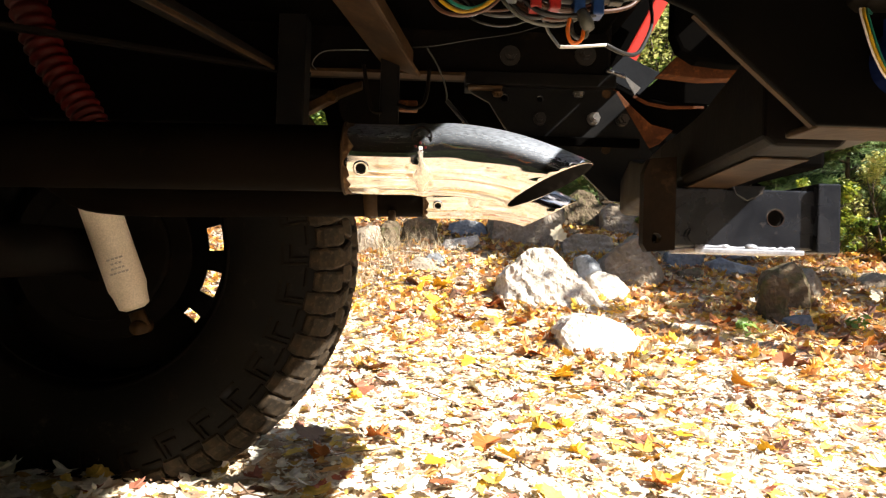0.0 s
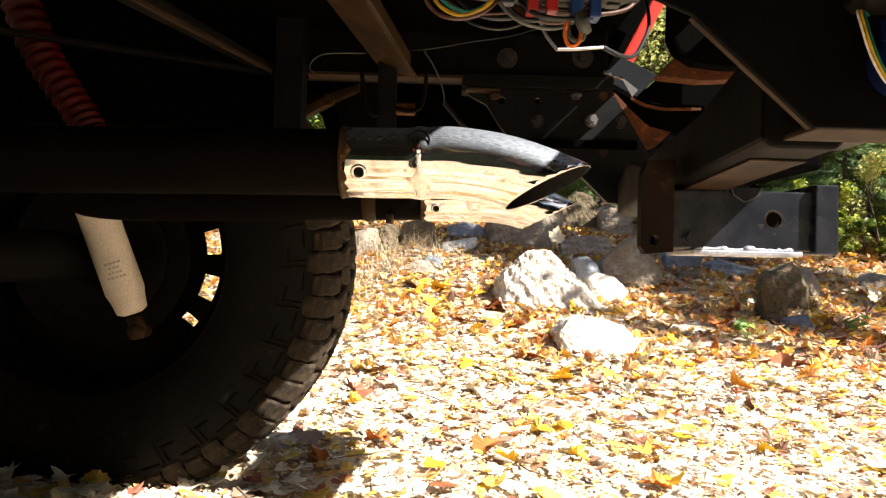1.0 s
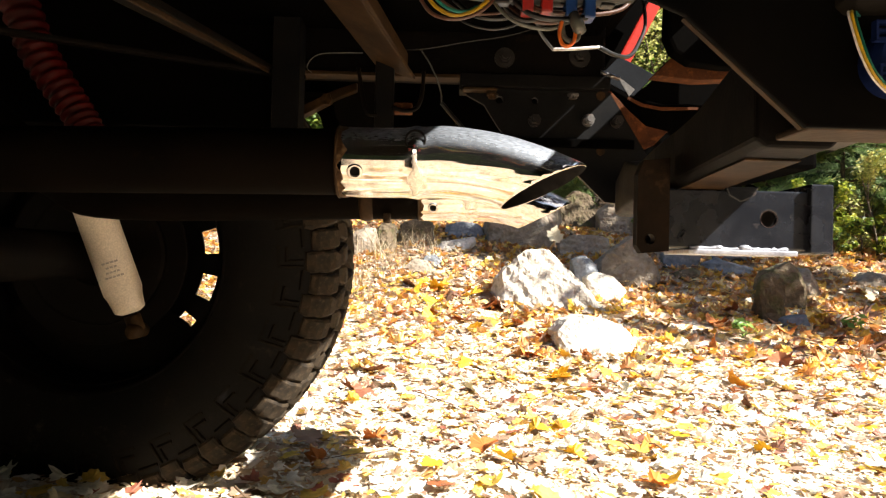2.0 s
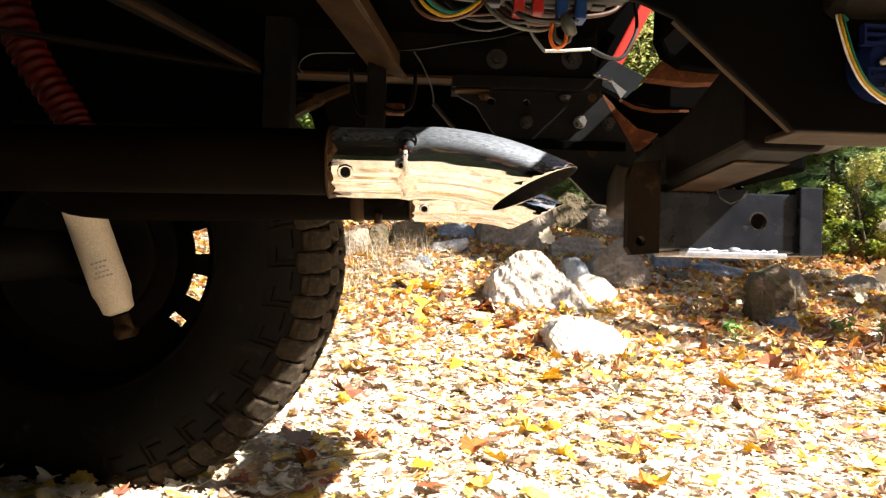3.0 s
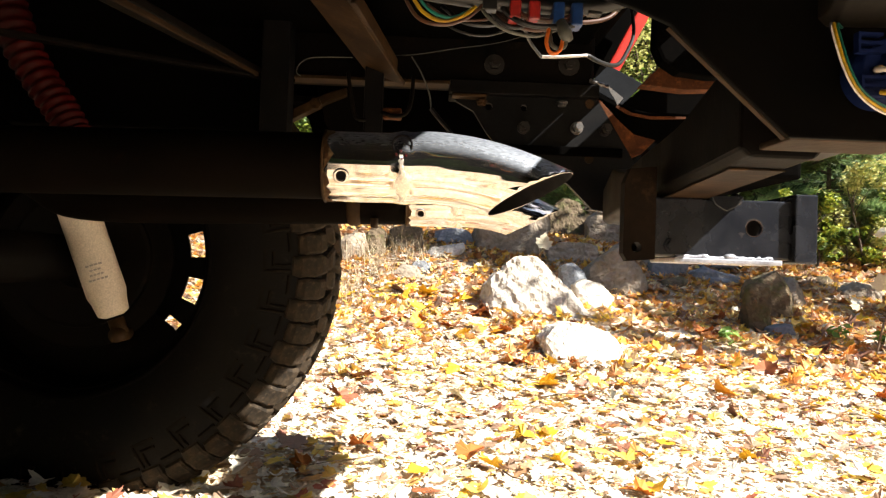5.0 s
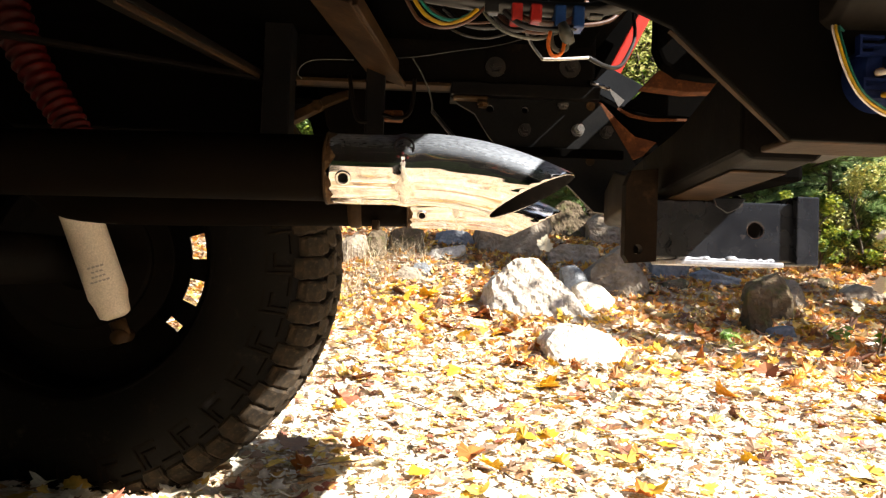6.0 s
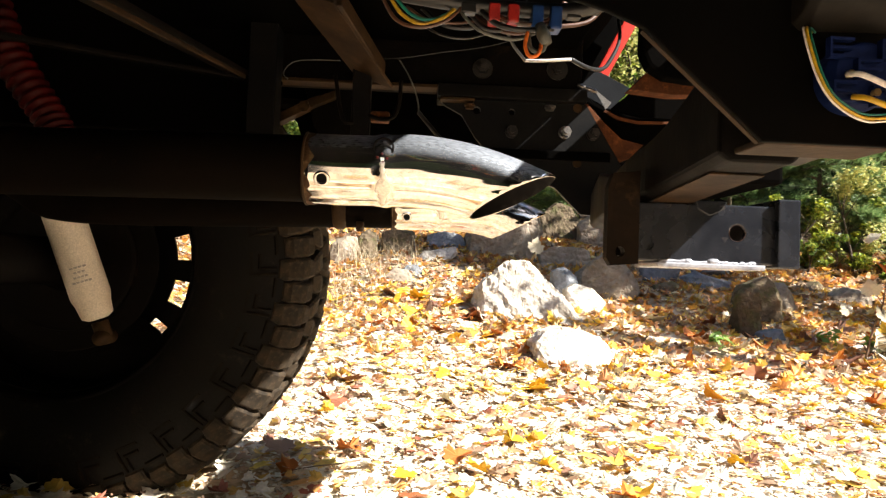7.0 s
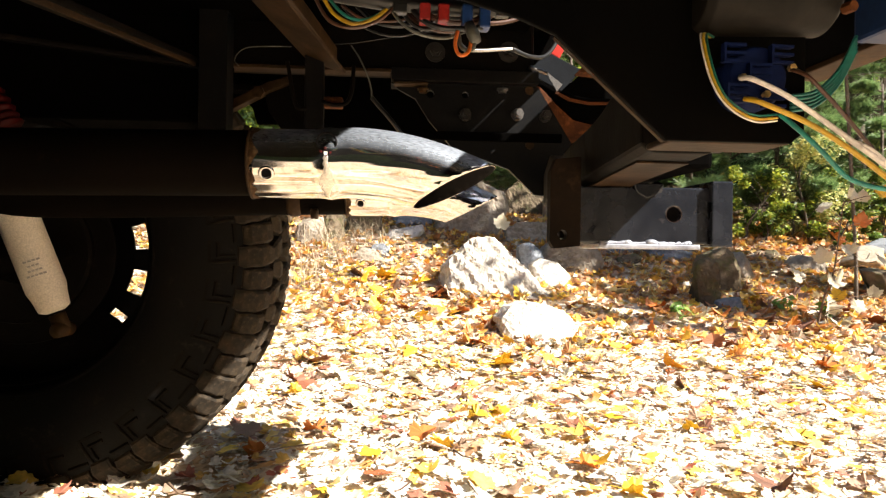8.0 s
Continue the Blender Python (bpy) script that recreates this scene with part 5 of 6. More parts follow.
boulder([(-0.49, 0.44), (-0.49, 0.58), (-0.42, 0.63), (-0.33, 0.64), (-0.31, 0.56), (-0.31, 0.45)], 4.25, 0.25, 10, 1, KIND_LABEL[1])
boulder([(-0.33, 0.46), (-0.33, 0.63), (-0.26, 0.69), (-0.20, 0.66), (-0.19, 0.46)], 4.35, 0.25, 11, 2, KIND_LABEL[2])
boulder([(-0.21, 0.49), (-0.18, 0.69), (-0.06, 0.71), (0.04, 0.69), (0.04, 0.50)], 4.50, 0.25, 12, 2, KIND_LABEL[2])
boulder([(0.11, 0.57), (0.14, 0.69), (0.25, 0.72), (0.38, 0.70), (0.42, 0.58)], 4.75, 0.30, 13, 3, KIND_LABEL[3])
boulder([(0.03, 0.48), (0.11, 0.56), (0.20, 0.58), (0.33, 0.60), (0.34, 0.56), (0.23, 0.49)], 4.40, 0.20, 14, 0, "thin pale flat stone among the leaves", lean=0.5)
boulder([(-0.10, 0.30), (-0.13, 0.38), (-0.07, 0.44), (0.02, 0.43), (0.07, 0.36), (0.06, 0.30)], 3.92, 0.18, 15, 1, KIND_LABEL[1], lean=0.4)
boulder([(-0.02, 0.36), (-0.01, 0.46), (0.07, 0.47), (0.12, 0.42), (0.11, 0.36)], 4.05, 0.18, 16, 3, KIND_LABEL[3], lean=0.3)
boulder([(1.53, 0.36), (1.55, 0.52), (1.64, 0.56), (1.80, 0.56), (1.77, 0.44), (1.69, 0.37)], 4.30, 0.25, 17, 3, KIND_LABEL[3])
boulder([(1.53, 0.31), (1.54, 0.40), (1.65, 0.43), (1.72, 0.39), (1.71, 0.31)], 4.08, 0.20, 18, 2, KIND_LABEL[2])
boulder([(1.76, 0.37), (1.77, 0.45), (1.85, 0.49), (1.97, 0.46), (2.11, 0.43), (2.11, 0.36)], 4.22, 0.25, 19, 3, "long flat slate stone on the bank", strata=(0.1, 1.0, 25.0))
boulder([(2.34, 0.41), (2.36, 0.53), (2.50, 0.58), (2.66, 0.55), (2.69, 0.42)], 4.75, 0.30, 20, 1, KIND_LABEL[1])
boulder([(1.740, 0.137), (1.706, 0.350), (1.734, 0.396), (1.80, 0.405), (1.838, 0.365), (1.820, 0.311), (1.835, 0.238), (1.828, 0.141)], 3.40, 0.10, 21, 2, "upright brown stone standing in the leaves", lean=0.05, bulge=0.015)
boulder([(1.92, 0.36), (1.95, 0.43), (2.04, 0.48), (2.10, 0.43), (2.12, 0.36)], 3.72, 0.20, 22, 2, KIND_LABEL[2])
boulder([(2.20, 0.30), (2.20, 0.41), (2.25, 0.45), (2.29, 0.38), (2.31, 0.30)], 3.90, 0.18, 23, 1, KIND_LABEL[1])
boulder([(2.61, 0.34), (2.64, 0.42), (2.71, 0.46), (2.78, 0.40), (2.80, 0.35)], 4.30, 0.20, 24, 2, KIND_LABEL[2])
boulder([(2.66, 0.28), (2.69, 0.38), (2.79, 0.43), (2.92, 0.41), (2.95, 0.29)], 4.10, 0.25, 25, 1, KIND_LABEL[1])
boulder([(1.78, 0.12), (1.80, 0.19), (1.90, 0.21), (1.92, 0.13)], 3.30, 0.14, 26, 3, KIND_LABEL[3])
ROCKS = [  # x, y, base z, top z, width, depth, kind, turn
    (1.80, 4.75, 0.52, 0.72, 0.36, 0.3, 2, 0), (-0.75, 4.5, 0.52, 0.78, 0.4, 0.3, 2, 0), (2.35, 2.75, 0.04, 0.11, 0.20, 0.16, 0, 0),
    (3.25, 4.2, 0.30, 0.50, 0.34, 0.26, 1, 20), (3.0, 3.75, 0.22, 0.36, 0.22, 0.2, 2, 50), (3.6, 4.5, 0.36, 0.56, 0.36, 0.3, 3, 0), (0.62, 5.0, 0.6, 0.80, 0.4, 0.3, 1, 10), (2.1, 4.55, 0.44, 0.55, 0.3, 0.2, 3, 15),
]
for i, (x, y, z0, z1, w, d, kind, turn) in enumerate(ROCKS):
    z0 = min(z0, bank(x, y) - 0.02)
    rock((x, y, (z0 + z1) / 2), (w, d, z1 - z0), i + 1, (M_ROCK, M_ROCK_DARK, M_ROCK_MOSS, M_ROCK_SLATE)[kind], KIND_LABEL[kind], turn)

# ---- fallen leaves and gravel ----
MAPLE = [(0.0, -0.12), (0.14, -0.20), (0.32, -0.18), (0.34, -0.05), (0.50, 0.06), (0.45, 0.16), (0.54, 0.34), (0.40, 0.35), (0.30, 0.34), (0.28, 0.52), (0.16, 0.56), (0.0, 0.76)]
MAPLE = MAPLE + [(-x, y) for x, y in MAPLE[-2:0:-1]]
OVAL = [(0.0, -0.5), (0.16, -0.3), (0.24, 0.0), (0.18, 0.3), (0.0, 0.55), (-0.18, 0.3), (-0.24, 0.0), (-0.16, -0.3)]


def leaf_points(outline, size, rng, curl):
    """Curled leaf: outline points and centre, flat to z with curl and ruffle."""
    a, b, ph = rng.uniform(-curl, curl) + curl * 0.6, rng.uniform(-curl, curl), rng.uniform(0, 6)
    out = [Vector((x, y, a * x * x * 2 + b * y * y + 0.10 * math.sin(5 * y + ph) * x)) * size for x, y in [(0.0, 0.15)] + outline]
    return out


def leaf_scatter(name, n, region, size, outline, m, label, seed, density=None, category="leaves", lift=0.005, curl=0.9, lean=18):
    rng = random.Random(seed)
    verts, faces, k = [], [], len(outline)
    made = 0
    while made < n:
        x, y = rng.uniform(*region[0]), rng.uniform(*region[1])
        if density and rng.random() > density(x, y):
            continue
        s = rng.uniform(*size)
        rot = Matrix.Rotation(rng.uniform(0, 6.28), 3, "Z") @ Matrix.Rotation(radians(rng.gauss(0, lean)), 3, "X") @ Matrix.Rotation(radians(rng.gauss(0, lean)), 3, "Y")
        c = Vector((x, y, bank(x, y) + lift + rng.uniform(0, 0.012)))
        base = len(verts)
        verts += [tuple(c + rot @ p) for p in leaf_points(outline, s, rng, curl)]
        faces += [(base, base + 1 + i, base + 1 + (i + 1) % k) for i in range(k)]
        made += 1
    me = bpy.data.meshes.new(name)
    me.from_pydata(verts, [], faces)
    me.materials.append(m)
    return tagged(new(name, me), label, category, kind="stuff")


in_view = lambda x, y: 1.0 if -0.95 * (y + 0.1) + -0.1 < x < 0.95 * (y + 0.2) + 0.25 else 0.0
leaf_scatter("leaf_litter", 10500, ((-2.2, 4.6), (0.75, 4.4)), (0.024, 0.058), MAPLE, M_LEAF, "bright fallen maple leaves, yellow, orange and pale", 11, lambda x, y: in_view(x, y) * (0.6 if y < 1.8 else 1.0 if y < 2.6 or x < 0.3 else 0.3 if y < 3.0 else 0.08), curl=0.40, lean=10)
leaf_scatter("bank_leaf_litter", 17000, ((-2.2, 5.5), (2.0, 6.0)), (0.030, 0.066), MAPLE, M_LEAF_RICH, "orange and brown fallen leaves on the bank", 13, lambda x, y: in_view(x, y) * min(1.0, max(0.0, (y - 2.3) * 0.7)) * (1.0 if x > 0.35 else 0.5), curl=0.7, lean=16)
leaf_scatter("leaf_crumbs", 30000, ((-2.0, 3.6), (0.75, 4.2)), (0.006, 0.026), OVAL, M_LEAF, "small dry leaf fragments over the gravel", 12, lambda x, y: in_view(x, y) * (1.0 if y < 2.7 or x < 0.3 else 0.12), curl=0.5, lean=12)


far_out = lambda x, y: 0.0 if in_view(x, y) and y > 0.75 else 1.0
leaf_scatter("drive_leaf_litter", 9000, ((-7.0, 8.0), (-5.0, 6.0)), (0.04, 0.075), MAPLE, M_LEAF, "fallen leaves scattered over the drive", 14, far_out, curl=0.5, lean=12)


def gravel(n, seed):
    rng = random.Random(seed)
    verts, faces = [], []
    form = [(1, 0, 0), (-1, 0, 0), (0, 1, 0), (0, -1, 0), (0, 0, 1), (0.6, 0.6, 0.5), (-0.6, 0.5, 0.55), (0.5, -0.6, 0.5), (-0.5, -0.6, 0.5)]
    fs = [(4, 5, 6), (4, 6, 8), (4, 8, 7), (4, 7, 5), (0, 2, 5), (5, 2, 6), (2, 1, 6), (6, 1, 8), (1, 3, 8), (8, 3, 7), (3, 0, 7), (7, 0, 5)]
    while len(verts) < n * 9:
        x, y = rng.uniform(-1.6, 3.2), 0.75 + 2.3 * rng.random() ** 1.4
        if not in_view(x, y):
            continue
        s, c, a = rng.uniform(0.002, 0.0065), Vector((x, y, bank(x, y) + 0.001)), rng.uniform(0, 6.28)
        b = len(verts)
        sx, sy, sz = (rng.uniform(0.7, 1.4) for _ in range(3))
        for p in form:
            px, py = p[0] * sx * s, p[1] * sy * s
            verts.append((c.x + px * math.cos(a) - py * math.sin(a), c.y + px * math.sin(a) + py * math.cos(a), c.z + p[2] * sz * s))
        faces += [tuple(b + i for i in f) for f in fs]
    me = bpy.data.meshes.new("gravel")
    me.from_pydata(verts, [], faces)
    me.materials.append(M_GRAVEL)
    tagged(new("gravel", me), "pale crushed stone of the drive", "gravel", kind="stuff")


gravel(26000, 21)

# single large leaves that lie on top
rng = random.Random(31)
hero = []
for i in range(8):
    bm = bmesh.new()
    vs = [bm.verts.new(p) for p in leaf_points(MAPLE, 1.0, rng, 0.45)]
    for k in range(len(MAPLE)):
        bm.faces.new((vs[0], vs[1 + k], vs[1 + (k + 1) % len(MAPLE)]))
    ex = bmesh.ops.extrude_face_region(bm, geom=bm.faces[:])
    bmesh.ops.translate(bm, vec=(0, 0, 0.012), verts=[v for v in ex["geom"] if isinstance(v, bmesh.types.BMVert)])
    tube([Vector((0, -0.08, 0.01)), Vector((0.03, -0.3, 0.05)), Vector((0.05, -0.55, 0.04))], 0.012, 5, True, bm)
    bmesh.ops.recalc_face_normals(bm, faces=bm.faces[:])
    hero.append(bm)
hero_mesh = [[mesh_of("maple_leaf", b.copy(), m) for m in (M_LEAF_Y, M_LEAF_O, M_LEAF_B, M_LEAF_P)] for b in hero]


def lone_leaf(x, y, size, kind, i, z=None, turn=None, lean=(0, 0)):
    ob = new("maple_leaf", hero_mesh[i % 8][kind])
    rot = Euler((radians(lean[0]), radians(lean[1]), rng.uniform(0, 6.28) if turn is None else radians(turn)))
    ob.matrix_world = Matrix.LocRotScale((x, y, bank(x, y) + 0.016 if z is None else z), rot, (size, size, size))
    word = ("yellow", "orange", "brown", "pale cream")[kind]
    return tagged(ob, f"{word} fallen maple leaf lying on the litter", "leaf", "fallen leaves")


for i in range(150):
    while True:
        x, y = rng.uniform(-0.22, 2.6), rng.uniform(1.2, 3.6)
        if in_view(x, y):
            break
    lone_leaf(x, y, rng.uniform(0.045, 0.078) * (1.0 if y < 2.3 else 1.3), rng.choice((0, 0, 0, 1, 1, 2, 3)), i, lean=(rng.gauss(0, 15), rng.gauss(0, 15)))
for i in range(60):
    x, y = (rng.gauss(0.12, 0.2), rng.uniform(3.0, 3.75)) if i < 26 else (rng.uniform(1.2, 2.7), rng.uniform(2.9, 3.7))
    lone_leaf(x, y, rng.uniform(0.08, 0.125), rng.choice((0, 0, 1, 1, 2)) if i < 26 else rng.choice((0, 1, 1, 2, 2, 3)), i, lean=(rng.gauss(0, 20), rng.gauss(0, 20)))

# ---- plants and woods ----


def leaf_mass(blobs, n, size, seed, flat=0.4, slim=0.5):
    """Small folded leaves gathered round many points of a crown; returns vertices and faces."""
    rng = random.Random(seed)
    verts, faces = [], []
    for _ in range(n):
        c, r = rng.choice(blobs)
        d = Vector((rng.gauss(0, 1), rng.gauss(0, 1), rng.gauss(0, flat))).normalized() * r * rng.random() ** 0.4
        p, s = Vector(c) + d, rng.uniform(*size)
        rot = Euler((rng.uniform(-0.9, 0.9), rng.uniform(-0.9, 0.9), rng.uniform(0, 6.28))).to_matrix()
        b = len(verts)
        for q in ((0, -0.5, 0), (slim * 0.5, 0, 0.08), (0, 0.5, 0), (-slim * 0.5, 0, 0.08)):
            verts.append(tuple(p + rot @ (Vector(q) * s)))
        faces += [(b, b + 1, b + 2), (b, b + 2, b + 3)]
    return verts, faces


def crown_part(name, verts, faces, m, parent, label=""):
    me = bpy.data.meshes.new(name)
    me.from_pydata(verts, [], faces)
    me.materials.append(m)
    ob = new(name, me)
    ob.parent = parent
    ob.matrix_parent_inverse = WORLD_OF[parent.name].inverted()
    return tagged(ob, label)


def broadleaf(x, y, height, spread, n, m, seed, label, category="tree", name="tree", leaf=(0.05, 0.10), low=0.25, trunk=0.05):
    rng = random.Random(seed)
    z = bank(x, y) - 0.03
    root = thing_empty(name, (x, y, z), label, category, "woodland edge")
    bm = bmesh.new()
    top = Vector((x + rng.uniform(-0.2, 0.2), y + rng.uniform(-0.1, 0.2), z + height * 0.8))
    spine = glide([(x, y, z), (x + rng.uniform(-0.05, 0.05), y, z + height * 0.3), tuple(top)], 6)
    tube(spine, [trunk * (1 - 0.7 * i / (len(spine) - 1)) for i in range(len(spine))], 10, True, bm)
    blobs = []
    for i in range(max(10, int(height * 7))):
        t = rng.uniform(low, 1.0)
        a = rng.uniform(0, 6.28)
        reach = spread * (0.35 + 0.65 * math.sin(math.pi * min(1, t * 0.85 + 0.1))) * rng.uniform(0.4, 1.0)
        base = spine[min(len(spine) - 1, int(t * 0.9 * (len(spine) - 1)))]
        tip = Vector((x + math.cos(a) * reach, y + math.sin(a) * reach, z + height * t))
        tube(glide([tuple(base), tuple(base.lerp(tip, 0.5) + Vector((0, 0, 0.05))), tuple(tip)], 3), [trunk * 0.3, trunk * 0.26, trunk * 0.22, trunk * 0.18, trunk * 0.14, trunk * 0.1, trunk * 0.06], 5, True, bm)
        blobs.append((tip, rng.uniform(0.10, 0.26) * min(1.4, height / 2)))
        blobs.append((base.lerp(tip, 0.7), rng.uniform(0.10, 0.2) * min(1.4, height / 2)))
    part("trunk", bm, M_BARK, root, smooth=True)
    v, f = leaf_mass(blobs, n, leaf, seed + 1, 0.6, 0.6)
    crown_part("crown", v, f, m, root)
    return root


def pine(x, y, height, spread, seed, label, low=0.04, tufts=1700):
    """Young pine: rising limbs with side twigs, each ending in soft tufts of long needles."""
    rng = random.Random(seed)
    z = bank(x, y) - 0.03
    root = thing_empty("pine_tree", (x, y, z), label, "pine", "woodland edge")
    bm = bmesh.new()
    tube([Vector((x, y, z)), Vector((x, y, z + height))], [0.016 * height, 0.008], 10, True, bm)
    verts, faces = [], []
    limbs = int(15 * height)
    for i in range(limbs):
        t = low + (0.96 - low) * (i + rng.random()) / limbs
        a, ln = rng.uniform(0, 6.28), spread * (1.04 - t) * rng.uniform(0.6, 1.2) + 0.12
        out = Vector((math.cos(a), math.sin(a), 0))
        side = Vector((-out.y, out.x, 0))
        b0 = Vector((x, y, z + height * t))
        sag = rng.uniform(-0.10, 0.16)
        at = lambda s: b0 + out * (ln * s) + Vector((0, 0, ln * (sag * s + 0.10 * math.sin(3 * s))))
        tube([at(s) for s in (0, 0.33, 0.66, 1.0)], [0.009, 0.006, 0.004, 0.002], 5, True, bm)
        for k in range(max(4, int(tufts / limbs))):
            s = 0.2 + 0.8 * rng.random() ** 0.7
            c = at(s)
            tw = (side * rng.choice((-1, 1)) * rng.uniform(0.1, 1.0) + out * rng.uniform(0.4, 1.0) + Vector((0, 0, rng.uniform(-0.1, 0.45)))).normalized()
            tl = ln * 0.30 * (1.2 - s) * rng.random() + 0.03
            tip = c + tw * tl
            tube([c, tip], [0.0026, 0.0016], 3, False, bm)
            u = tw.cross(Vector((0.3, 0.2, 1))).normalized()
            w = tw.cross(u)
            for q in range(32):
                ph, op = rng.uniform(0, 6.28), rng.uniform(0.25, 0.95)
                nd = (tw + (u * math.cos(ph) + w * math.sin(ph)) * op + Vector((0, 0, -0.12))).normalized()
                p = tip - tw * (tl * 0.5 * rng.random())
                e = p + nd * rng.uniform(0.045, 0.085)
                d = nd.cross(Vector((rng.gauss(0, 1), rng.gauss(0, 1), rng.gauss(0, 1)))).normalized() * 0.0028
                b = len(verts)
                verts += [tuple(p - d), tuple(p + d), tuple(e)]
                faces.append((b, b + 1, b + 2))
    part("trunk", bm, M_BARK, root, smooth=True)
    crown_part("crown", verts, faces, M_NEEDLE, root)
    return root


pine(3.05, 5.6, 2.6, 1.15, 41, "young green pine with soft feathery sunlit needles", tufts=2600)
pine(3.95, 5.9, 2.9, 1.2, 42, "young green pine in dappled light", tufts=2600)
pine(2.35, 6.4, 2.4, 1.0, 43, "dark green young pine behind the bank")
pine(4.9, 6.8, 3.0, 1.2, 44, "dark green pine in the shade")
pine(2.55, 5.25, 1.25, 0.70, 45, "low green pine behind the stones", tufts=2400)
pine(3.35, 5.35, 1.45, 0.75, 46, "low green pine behind the stones", tufts=2400)
pine(4.25, 5.3, 1.25, 0.8, 47, "low green pine behind the stones", tufts=2400)
pine(1.7, 5.8, 1.6, 0.8, 48, "dark green young pine behind the bank", tufts=1400)
# Three trees out of view, added only for their dappled shade.
broadleaf(3.62, 1.95, 3.75, 0.34, 60, M_WOODS, 50, "unseen slender tree added to dapple the boulder", leaf=(0.07, 0.13), low=0.72, trunk=0.03)
broadleaf(4.45, 2.06, 3.35, 0.30, 420, M_WOODS, 55, "unseen young tree added to dapple the bank", leaf=(0.07, 0.13), low=0.84, trunk=0.03)
broadleaf(4.15, 3.00, 4.5, 1.05, 7000, M_WOODS, 49, "unseen leafy tree added to cast dappled shade on the stones", leaf=(0.06, 0.12), low=0.55, trunk=0.06)
# Added pale tree: its leaf colour carries the sunlight of the foliage.
broadleaf(2.15, 6.1, 3.3, 0.8, 9000, M_BUSH_PALE, 56, "young tree with leaves coloured pale for sunlight", leaf=(0.03, 0.06), low=0.55, trunk=0.035)
broadleaf(3.24, 4.75, 0.80, 0.36, 3600, M_BUSH_PALE, 51, "pale yellow-leaved shrub behind the stones", "shrub", "shrub", (0.018, 0.036), 0.2, 0.012)
for i, (x, y, h) in enumerate(((1.95, 4.85, 0.42), (2.30, 4.95, 0.5), (2.95, 4.95, 0.5), (3.65, 4.85, 0.55), (3.95, 4.6, 0.45), (4.6, 4.9, 0.6), (1.5, 5.2, 0.5))):
    broadleaf(x, y, h, 0.36, 2400, M_WOODS, 150 + i, "low green undergrowth shrub behind the stones", "shrub", "shrub", (0.02, 0.045), 0.05, 0.010)
for i, (x, y, h) in enumerate(((2.15, 4.72, 0.34), (2.45, 4.80, 0.42), (2.85, 4.70, 0.38), (3.15, 4.85, 0.48), (3.45, 4.62, 0.40), (3.80, 4.72, 0.46), (4.15, 4.50, 0.42), (4.5, 4.6, 0.5), (4.9, 4.7, 0.55), (5.3, 4.9, 0.6))):
    broadleaf(x, y, h, 0.30, 1900, M_WOODS if i % 3 else M_BUSH, 170 + i, "low green undergrowth shrub behind the stones", "shrub", "shrub", (0.018, 0.04), 0.03, 0.009)
broadleaf(2.75, 4.75, 0.55, 0.36, 2200, M_BUSH, 52, "yellow-green leafy shrub behind the stones", "shrub", "shrub", (0.018, 0.036), 0.05, 0.012)
broadleaf(4.3, 4.7, 0.7, 0.4, 2200, M_BUSH, 53, "yellow-green leafy shrub behind the stones", "shrub", "shrub", (0.025, 0.05), 0.05, 0.012)
for i, (x, y, h, s) in enumerate(((1.55, 6.2, 3.0, 1.0), (0.6, 6.3, 2.6, 1.0), (-0.6, 6.2, 2.4, 1.0), (-1.7, 6.0, 2.6, 1.1), (-3.0, 6.1, 2.6, 1.1), (2.3, 7.6, 4.0, 1.3), (5.9, 7.4, 4.2, 1.4))):
    broadleaf(x, y, h, s, 14000, M_WOODS, 60 + i, "leafy young tree at the edge of the woods", leaf=(0.03, 0.065), low=0.05, trunk=0.04)


def trunk_tree(x, y, r, h, seed):
    rng = random.Random(seed)
    root = thing_empty("forest_tree", (x, y, bank(x, y) - 0.05), "tall grey-barked trunk standing in the woods", "tree", "woodland trunks")
    z = bank(x, y) - 0.05
    line = glide([(x, y, z), (x + rng.uniform(-0.06, 0.06), y, z + h * 0.4), (x + rng.uniform(-0.15, 0.15), y, z + h)], 5)
    bm = tube(line, [r * (1.25 - 0.25 * min(1, i / 3)) * (1 - 0.35 * i / len(line)) for i in range(len(line))], 14)
    part("trunk", bm, M_BARK, root, smooth=True)
    blobs = [((x + rng.gauss(0, 1.2), y + rng.gauss(0, 1.0), z + h + rng.gauss(0.2, 0.7)), rng.uniform(0.4, 0.8)) for _ in range(16)]
    v, f = leaf_mass(blobs, 2600, (0.10, 0.18), seed + 5, 0.7, 0.7)
    crown_part("crown", v, f, M_WOODS, root)


for i, (x, y, r) in enumerate(((5.32, 7.0, 0.08), (7.2, 9.0, 0.12), (3.1, 9.5, 0.11), (-1.3, 9.0, 0.13), (0.9, 10.0, 0.12), (-4.0, 8.5, 0.12), (4.5, 11.0, 0.14))):
    trunk_tree(x, y, r, 5.5 + i % 3, 80 + i)

# sapling with large pale leaves, and a dead stem beside it
sx, sy = 2.09, 3.0
sap = thing_empty("maple_sapling", (sx, sy, bank(sx, sy) - 0.02), "thin maple sapling with large pale and yellow leaves", "sapling")
z0 = bank(sx, sy) - 0.02
stem = glide([(sx, sy, z0), (sx + 0.05, sy, 0.259), (sx + 0.09, sy, 0.363), (sx + 0.12, sy, 0.584), (sx + 0.133, sy, 0.701)], 6)
z0 = 0.07
bm = tube(stem, [0.006 - 0.004 * i / len(stem) for i in range(len(stem))], 7)
